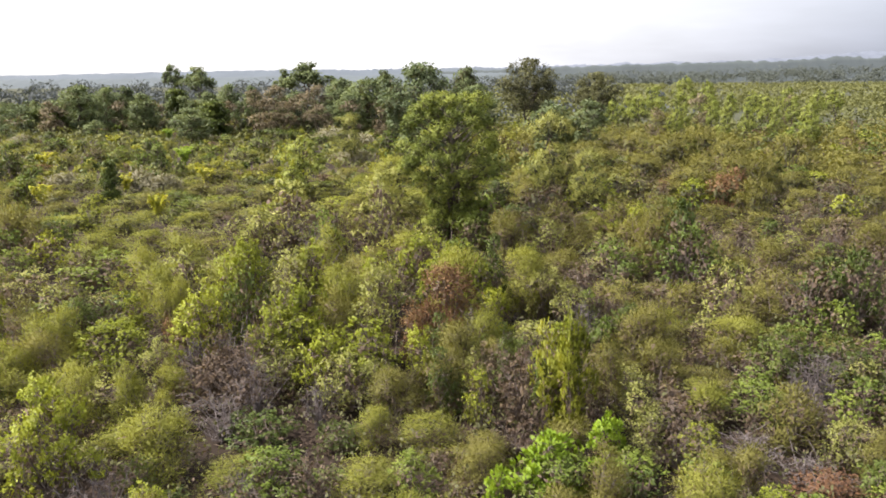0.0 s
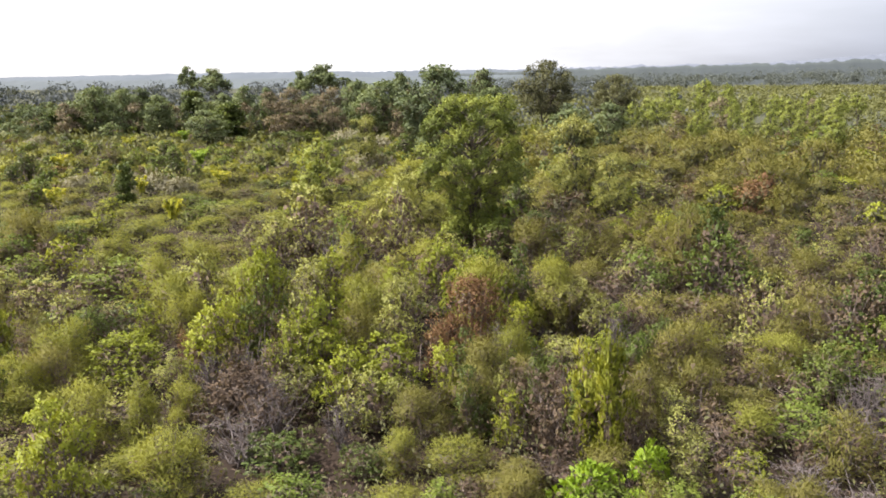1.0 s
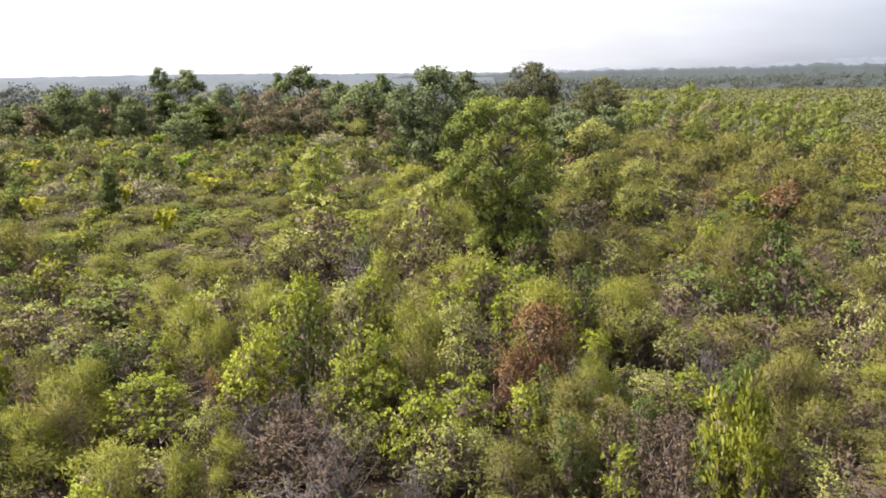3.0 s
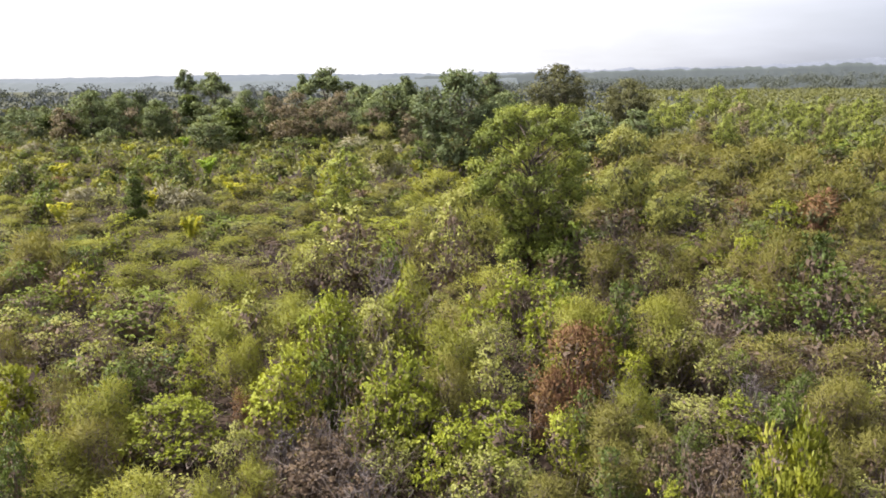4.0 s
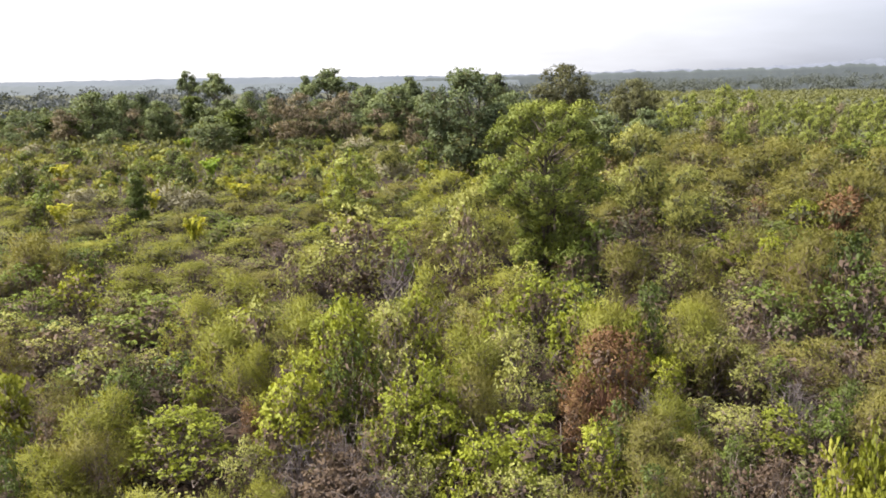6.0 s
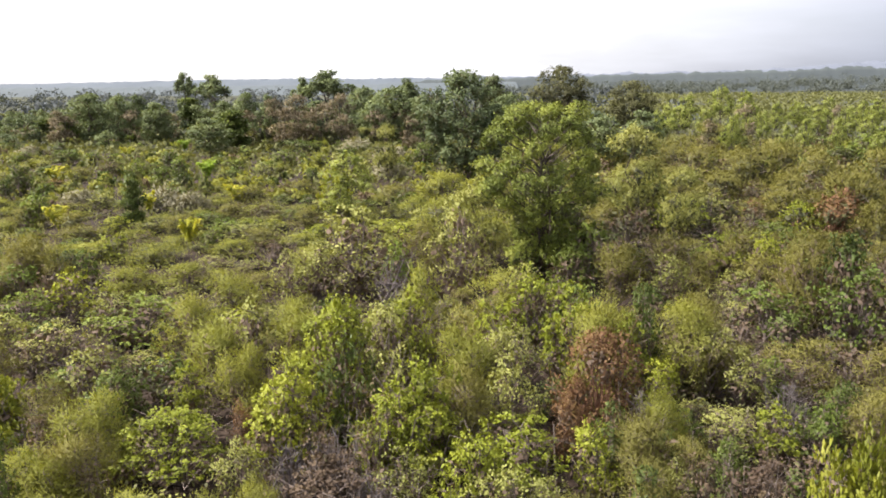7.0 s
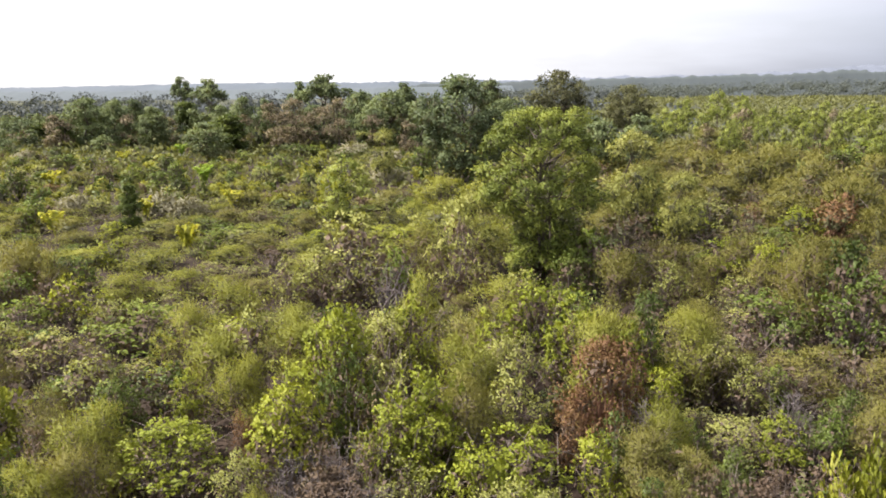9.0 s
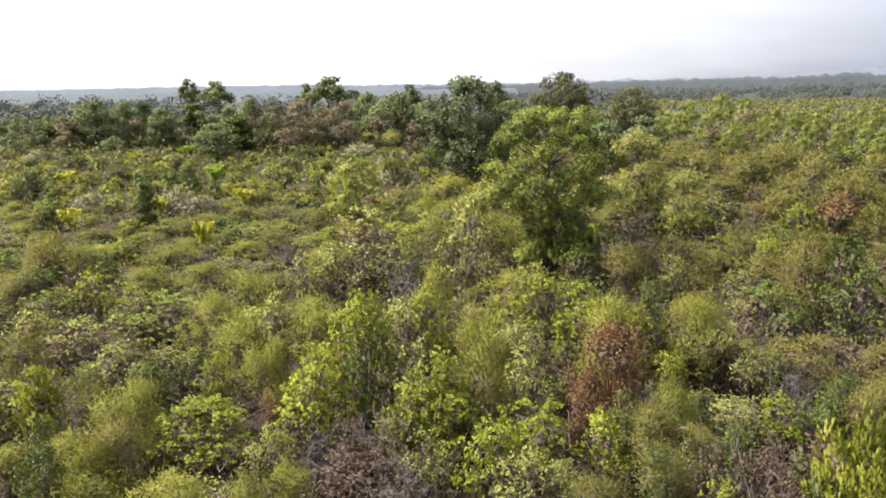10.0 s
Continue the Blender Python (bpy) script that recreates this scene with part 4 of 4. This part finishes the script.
STANDING.append(("fargreen", [
    (-55.5, 135.0, 5.8, 4.5),
    (-84.0, 150.0, 6.1, 4.0),
    (-54.4, 122.0, 3.7, 4.1),
    (-39.6, 145.0, 7.5, 5.8),
    (-13.7, 135.0, 7.7, 5.4),
    (1.7, 110.0, 7.0, 3.6),
    (-78.2, 150.0, 6.4, 4.0),
    (-72.2, 125.0, 3.6, 4.2),
    (-27.3, 122.0, 2.1, 4.9),
]))
STANDING.append(("fartwiggy", [
    (-65.4, 130.0, 4.7, 4.8),
    (-29.1, 130.0, 6.0, 7.0),
    (-10.6, 130.0, 5.6, 5.2),
]))
STANDING.append(("twiggy", [
    (-27.3, 135.0, 5.4, 5.4),
]))
STANDING.append(("brown", [
    (4.7, 150.0, 10.8, 5.7),
]))

TAKEN = []
for kind, rows in STANDING:
    for x, y, h, w in rows:
        place(kind, x, y, h, w, near=27)
        TAKEN.append((x, y, w))
MARKED = [(x, y, h, w) for kind, rows in STANDING for x, y, h, w in rows]

# ---- scrub between them ----
fill_rng = np.random.default_rng(21)


def free(x, y, w, gap=0.25):
    return all((x - a) ** 2 + (y - b) ** 2 > (gap * (w + c)) ** 2 for a, b, c in TAKEN)


def fill(y0, y1, step, hmin, hmax, wmin, wmax, weights, gap=0.25):
    kinds, wts = zip(*weights)
    wts = np.array(wts) / sum(wts)
    y = y0
    while y < y1:
        half = 3 + (y + 4) * 0.66
        x = -3 - half
        while x < -3 + half:
            px, py = x + fill_rng.uniform(-0.45, 0.45) * step, y + fill_rng.uniform(-0.45, 0.45) * step
            w, h = fill_rng.uniform(wmin, wmax), fill_rng.uniform(hmin, hmax)
            k = kinds[fill_rng.choice(len(kinds), p=wts)]
            if px > 1.5 and py < 60 and hmax > 1.5 and k in ("pale", "broad", "mid") and fill_rng.uniform() < 0.68:  # browner brush here
                k = ("dry", "olive", "dark", "olive")[fill_rng.integers(4)]
            if px > 0.06 * py and k == "fine":
                k = "olive"
            if px < -3 and py < 36 and k in ("dry", "dead") and fill_rng.uniform() < 0.6:  # greener brush here
                k = ("broad", "fine", "pale")[fill_rng.integers(3)]
            if px < -0.12 * py and py > 36:  # the low open scrub with ferns
                h *= fill_rng.uniform(0.28, 0.8)
            for a, b, c, d in MARKED:  # lower growth along the south side of the taller plants
                if abs(px - a) < 0.55 * d and 0 < b - py < 2.0 + 0.9 * d:
                    h = min(h, max(0.7, 0.55 * c))
            if py < 24 and px > 1:
                h = max(h, 1.4)
            if free(px, py, w, gap):
                place(k, px, py, h, w, "mid" if hmax < 1.5 else "")
                TAKEN.append((px, py, w * 0.8))
            x += step
        y += step


fill(7, 42, 1.75, 1.1, 2.5, 1.9, 3.0, [("broad", 1.6), ("pale", 3), ("fine", 4), ("olive", 2), ("dark", 2.0), ("mid", 1.4), ("dry", 3.4), ("dead", 0.4)], 0.3)
fill(42, 70, 2.5, 1.1, 2.8, 2.6, 4.4, [("broad", 1.2), ("pale", 2.6), ("fine", 6), ("olive", 2), ("dark", 1.2), ("mid", 1), ("dry", 2.6)], 0.23)
# low bushes in the gaps
fill_rng = np.random.default_rng(33)
fill(7, 42, 1.5, 0.5, 1.1, 1.2, 2.0, [("dry", 4), ("dark", 3), ("olive", 2), ("pale", 1)], 0.27)

# denser growth near the start of the way
for _ in range(420):
    x, y = fill_rng.uniform(-6, 16), fill_rng.uniform(10, 27)
    k = ("pale", "olive", "fine", "mid", "dry")[fill_rng.choice(5, p=(0.28, 0.26, 0.2, 0.1, 0.16))]
    h, w = fill_rng.uniform(1.2, 2.1), fill_rng.uniform(1.5, 2.4)
    if (y < 18.5 or x > 0.55 * y - 7) and free(x, y, w, 0.24):
        place(k, x, y, h, w)
        TAKEN.append((x, y, w))

# the same scrub under the way itself
for _ in range(260):
    x, y = fill_rng.uniform(-20, 14), fill_rng.uniform(-9, 11)
    k = ("pale", "olive", "fine", "mid", "dry", "broad")[fill_rng.choice(6, p=(0.2, 0.2, 0.22, 0.1, 0.16, 0.12))]
    h, w = fill_rng.uniform(1.0, 2.0), fill_rng.uniform(1.6, 2.8)
    if free(x, y, w, 0.26):
        place(k, x, y, h, w, "far")
        TAKEN.append((x, y, w))

# taller shrubs thickening towards the trees
for _ in range(45):
    y = fill_rng.uniform(70, 112)
    x = fill_rng.uniform(-0.66 * y, 0.1 * y)
    k = ("mid", "dark", "pale", "fine")[fill_rng.choice(4, p=(0.35, 0.3, 0.15, 0.2))]
    h = fill_rng.uniform(1.0, 2.4)
    if free(x, y, 2.0):
        place(k, x, y, h, h * fill_rng.uniform(0.8, 1.4))
        TAKEN.append((x, y, 2.0))

# the belt of mixed trees behind the scrub
for _ in range(55):
    y = 136 + 70 * fill_rng.uniform(0, 1) ** 0.85
    x = fill_rng.uniform(-0.62 * y, 0.06 * y)
    k = ("fargreen", "fardark", "fartwiggy", "farcone")[fill_rng.choice(4, p=(0.32, 0.36, 0.16, 0.16))]
    h = 1.8 + 3.8 * fill_rng.uniform(0, 1) ** 1.4
    if free(x, y, 2.5):
        place(k, x, y, h, h * fill_rng.uniform(0.7, 1.3))
        TAKEN.append((x, y, 2.5))

for group in PROTO.values():
    for ob in group:
        for o in (*ob.children_recursive, ob):
            bpy.data.objects.remove(o)


# ---- undergrowth, far scrub and far woods ----
def undergrowth(name, label, seed, n, y0, y1, tall, leaf, length, width, per):
    """Low leafy cover in one sheet of tufts."""
    rng = np.random.default_rng(seed)
    y = y0 + (y1 - y0) * rng.uniform(0, 1, n) ** 0.8
    x = -3 + (3 + (y + 4) * 0.62) * rng.uniform(-1, 1, n)
    at = np.stack([x, y, rng.uniform(0.0, tall, n)], 1)
    v, f = leaves(rng, at, np.tile((0, 0, 1.0), (n, 1)), per, length, width, 0.14, 0.9, 0.3)
    v[:, 2] = np.maximum(v[:, 2], -0.05)
    tagged(new(name, mesh_of(name, v, f, LEAF[leaf])), label, "undergrowth", kind="stuff")


def wood(name, label, seed, leaf, count, xr, yr, hr, wide, clumps=4, quads=16, leaf_size=1.0, kind="stuff", fan=False, open_west=False, rise=0.0):
    """Many small far plants in one mesh: each a handful of leafy clumps over a thin trunk."""
    rng = np.random.default_rng(seed)
    y = rng.uniform(*yr, count)
    x = rng.uniform(*xr, count) * (y / yr[1] if fan else 1)
    h = rng.uniform(*hr, count)
    if open_west:  # the low open scrub with ferns
        h = np.where(x < -0.03 * y, h * 0.36 + 0.1, h)
    base = np.clip((x - xr[0]) / (xr[1] - xr[0]), 0, 1) * (y - yr[0]) * rise
    r = wide * h * rng.uniform(0.6, 1.2, count)
    k = np.repeat(np.arange(count), clumps)
    c = np.stack([x[k] + rng.normal(0, 0.45, len(k)) * r[k], y[k] + rng.normal(0, 0.45, len(k)) * r[k], h[k] * rng.uniform(0.12, 0.86, len(k))], 1)
    d = unit(rng.normal(0, 1, (len(k) * quads, 3)) + (0, 0, 0.5))
    kk = np.repeat(np.arange(len(k)), quads)
    at = c[kk] + d * (r[k][kk] * 0.42 * rng.uniform(0.5, 1.1, len(kk)))[:, None] * (1, 1, 0.8)
    at[:, 2] = np.maximum(at[:, 2], 0.1) + base[k][kk]
    v, f = leaves(rng, at, unit(d * (1, 1, 0.3)), 1, leaf_size, leaf_size * 0.8, 0.05, 0.9, -0.1, 0.3)
    tv, tf = tubes([((x[i], y[i], 0), (x[i], y[i], base[i] + h[i] * 0.5), 0.012 * h[i], 0.006 * h[i]) for i in range(count)], 3)
    faced = np.concatenate([d, np.tile((0, -1.0, 0), (len(tf), 1))])
    ob = new(name, mesh_of(name, np.concatenate([v, tv]), np.concatenate([f, tf + len(v)]), LEAF[leaf], out=faced))
    return tagged(ob, label, "woodland", kind=kind)


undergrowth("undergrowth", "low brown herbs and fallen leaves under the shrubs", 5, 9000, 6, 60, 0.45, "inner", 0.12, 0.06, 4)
# These dark tufts carry the deep shade between shrubs in their colour.
undergrowth("undergrowth", "low weeds darkened to stand for shade in the gaps between the shrubs", 7, 9000, 6, 40, 0.8, "umberdark", 0.16, 0.075, 4)
undergrowth("undergrowth", "low olive-green undergrowth between the shrubs", 6, 9000, 34, 78, 0.8, "pale", 0.2, 0.07, 5)
undergrowth("undergrowth", "low olive-green undergrowth on the far scrub", 8, 5500, 70, 130, 0.9, "plain", 0.6, 0.3, 3)
wood("scrub", "feathery olive scrub in the middle distance", 91, "fine", 230, (-86, 14), (70, 124), (0.9, 3.0), 0.8, 6, 20, 0.32, fan=True, open_west=True)
wood("scrub", "feathery brown-olive scrub in the middle distance", 90, "olive", 250, (6, 80), (64, 124), (0.9, 2.8), 0.8, 6, 20, 0.32, fan=True)
wood("scrub", "pale olive scrub in the middle distance", 92, "pale", 80, (-86, 14), (70, 124), (0.9, 3.0), 0.7, 6, 18, 0.30, fan=True, open_west=True)
wood("scrub", "yellow-green scrub in the middle distance", 93, "broad", 12, (0, 80), (84, 124), (1.0, 3.2), 0.6, 6, 20, 0.32, fan=True)
wood("scrub", "brown dry scrub in the middle distance", 94, "dry", 130, (-86, 80), (66, 128), (0.9, 2.6), 0.7, 6, 16, 0.32, fan=True, open_west=True)
wood("scrub", "dark green scrub in the middle distance", 95, "dark", 110, (-86, 80), (66, 124), (1.2, 3.2), 0.6, 6, 18, 0.34, fan=True, open_west=True)
wood("scrub", "brown twiggy brush between the belt trees", 96, "umber", 70, (-125, 10), (126, 190), (1.2, 3.6), 0.6, 6, 14, 0.40, fan=True)
wood("scrub", "dark brush between the belt trees", 97, "deep", 60, (-125, 10), (126, 190), (1.2, 4.0), 0.6, 6, 14, 0.40, fan=True)
wood("scrub", "green brush between the belt trees", 98, "mid", 40, (-118, 10), (120, 180), (1.2, 4.0), 0.55, 6, 16, 0.38, fan=True)
wood("far_scrub", "wide plain of low green scrub far off", 61, "plain", 4200, (-140, 260), (112, 270), (0.7, 2.3), 1.2, 3, 8, 0.6)
wood("far_scrub", "dull green scrub plain reaching to the far wood", 62, "plain", 3400, (20, 420), (190, 548), (0.9, 2.4), 1.3, 2, 9, 0.9)
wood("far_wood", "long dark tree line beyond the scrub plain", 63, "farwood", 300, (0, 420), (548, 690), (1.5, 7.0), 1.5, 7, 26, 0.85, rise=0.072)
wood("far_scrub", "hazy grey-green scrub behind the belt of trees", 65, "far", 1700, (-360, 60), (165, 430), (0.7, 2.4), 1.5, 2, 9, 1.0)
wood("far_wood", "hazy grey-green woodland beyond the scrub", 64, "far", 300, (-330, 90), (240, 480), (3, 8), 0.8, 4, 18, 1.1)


def ridge(name, label, y, x0, x1, h0, seed, material, step=9.0, deep=1.0, tilt=0.0, bend=1):
    """A far wooded rise with a lumpy top."""
    rng = np.random.default_rng(seed)
    xs = np.arange(x0, x1, step)
    top = np.array([h0 + 0.35 * h0 * noise.noise((v * 0.0011, seed, 0)) + 0.14 * h0 * noise.noise((v * 0.009, seed, 3)) + 0.12 * h0 * noise.noise((v * 0.035, seed, 5)) + 0.12 * h0 * noise.noise((v * 0.13, seed, 7)) for v in xs]) + rng.uniform(0, 0.05 * h0, len(xs))
    top = top * (1 + tilt * ((xs - x0) / (x1 - x0)) ** bend)
    n = len(xs)
    soft = np.convolve(np.pad(top, 20, "edge"), np.ones(41) / 41, "valid")
    rows = [np.stack([xs, np.full(n, y + d * deep), (top if k == 1 else soft) * k], 1) for d, k in ((-220, 0.0), (-120, 0.45), (-40, 0.85), (0, 1.0), (120, 0.9), (400, 0.0))]
    v = np.concatenate(rows)
    i = np.arange(n - 1)
    f = np.concatenate([np.stack([i + a * n, i + 1 + a * n, i + 1 + (a + 1) * n, i + (a + 1) * n], 1) for a in range(5)])
    return tagged(new(name, mesh_of(name, v, f, material, True)), label, "hills", kind="structure")


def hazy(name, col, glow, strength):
    """Distant land with painted haze: dull colour plus glow as the bright air's light."""
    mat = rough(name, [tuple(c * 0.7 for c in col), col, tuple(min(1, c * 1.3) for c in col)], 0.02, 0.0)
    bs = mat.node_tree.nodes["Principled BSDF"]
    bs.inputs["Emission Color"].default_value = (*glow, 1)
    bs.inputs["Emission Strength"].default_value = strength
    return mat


# The bluish glow on each ridge stands for haze over the distance.
ridge("backdrop_hills", "wooded hills on the horizon, painted pale blue-grey for haze", 3600, -3600, 3600, 2.1, 3, hazy("hazy_hills", (0.06, 0.065, 0.08), (0.36, 0.42, 0.54), 0.21), 8, 1.0, 84, 3)
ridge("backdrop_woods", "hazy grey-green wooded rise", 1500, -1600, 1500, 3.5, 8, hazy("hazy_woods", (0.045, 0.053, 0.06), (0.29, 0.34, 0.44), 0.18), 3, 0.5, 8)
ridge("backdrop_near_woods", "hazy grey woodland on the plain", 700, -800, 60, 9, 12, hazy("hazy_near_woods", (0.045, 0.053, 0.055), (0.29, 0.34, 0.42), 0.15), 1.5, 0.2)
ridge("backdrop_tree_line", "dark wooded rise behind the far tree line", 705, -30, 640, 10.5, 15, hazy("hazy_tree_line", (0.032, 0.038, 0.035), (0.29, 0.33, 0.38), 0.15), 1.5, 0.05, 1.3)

# scrub behind the camera's way
wood("scrub", "olive scrub behind the open view", 81, "pale", 150, (-40, 34), (-30, -8), (1.2, 2.6), 0.8, 5, 34, 0.2)
wood("scrub", "feathery olive scrub behind the open view", 82, "fine", 150, (-40, 34), (-30, -8), (1.2, 2.4), 0.8, 5, 34, 0.2)
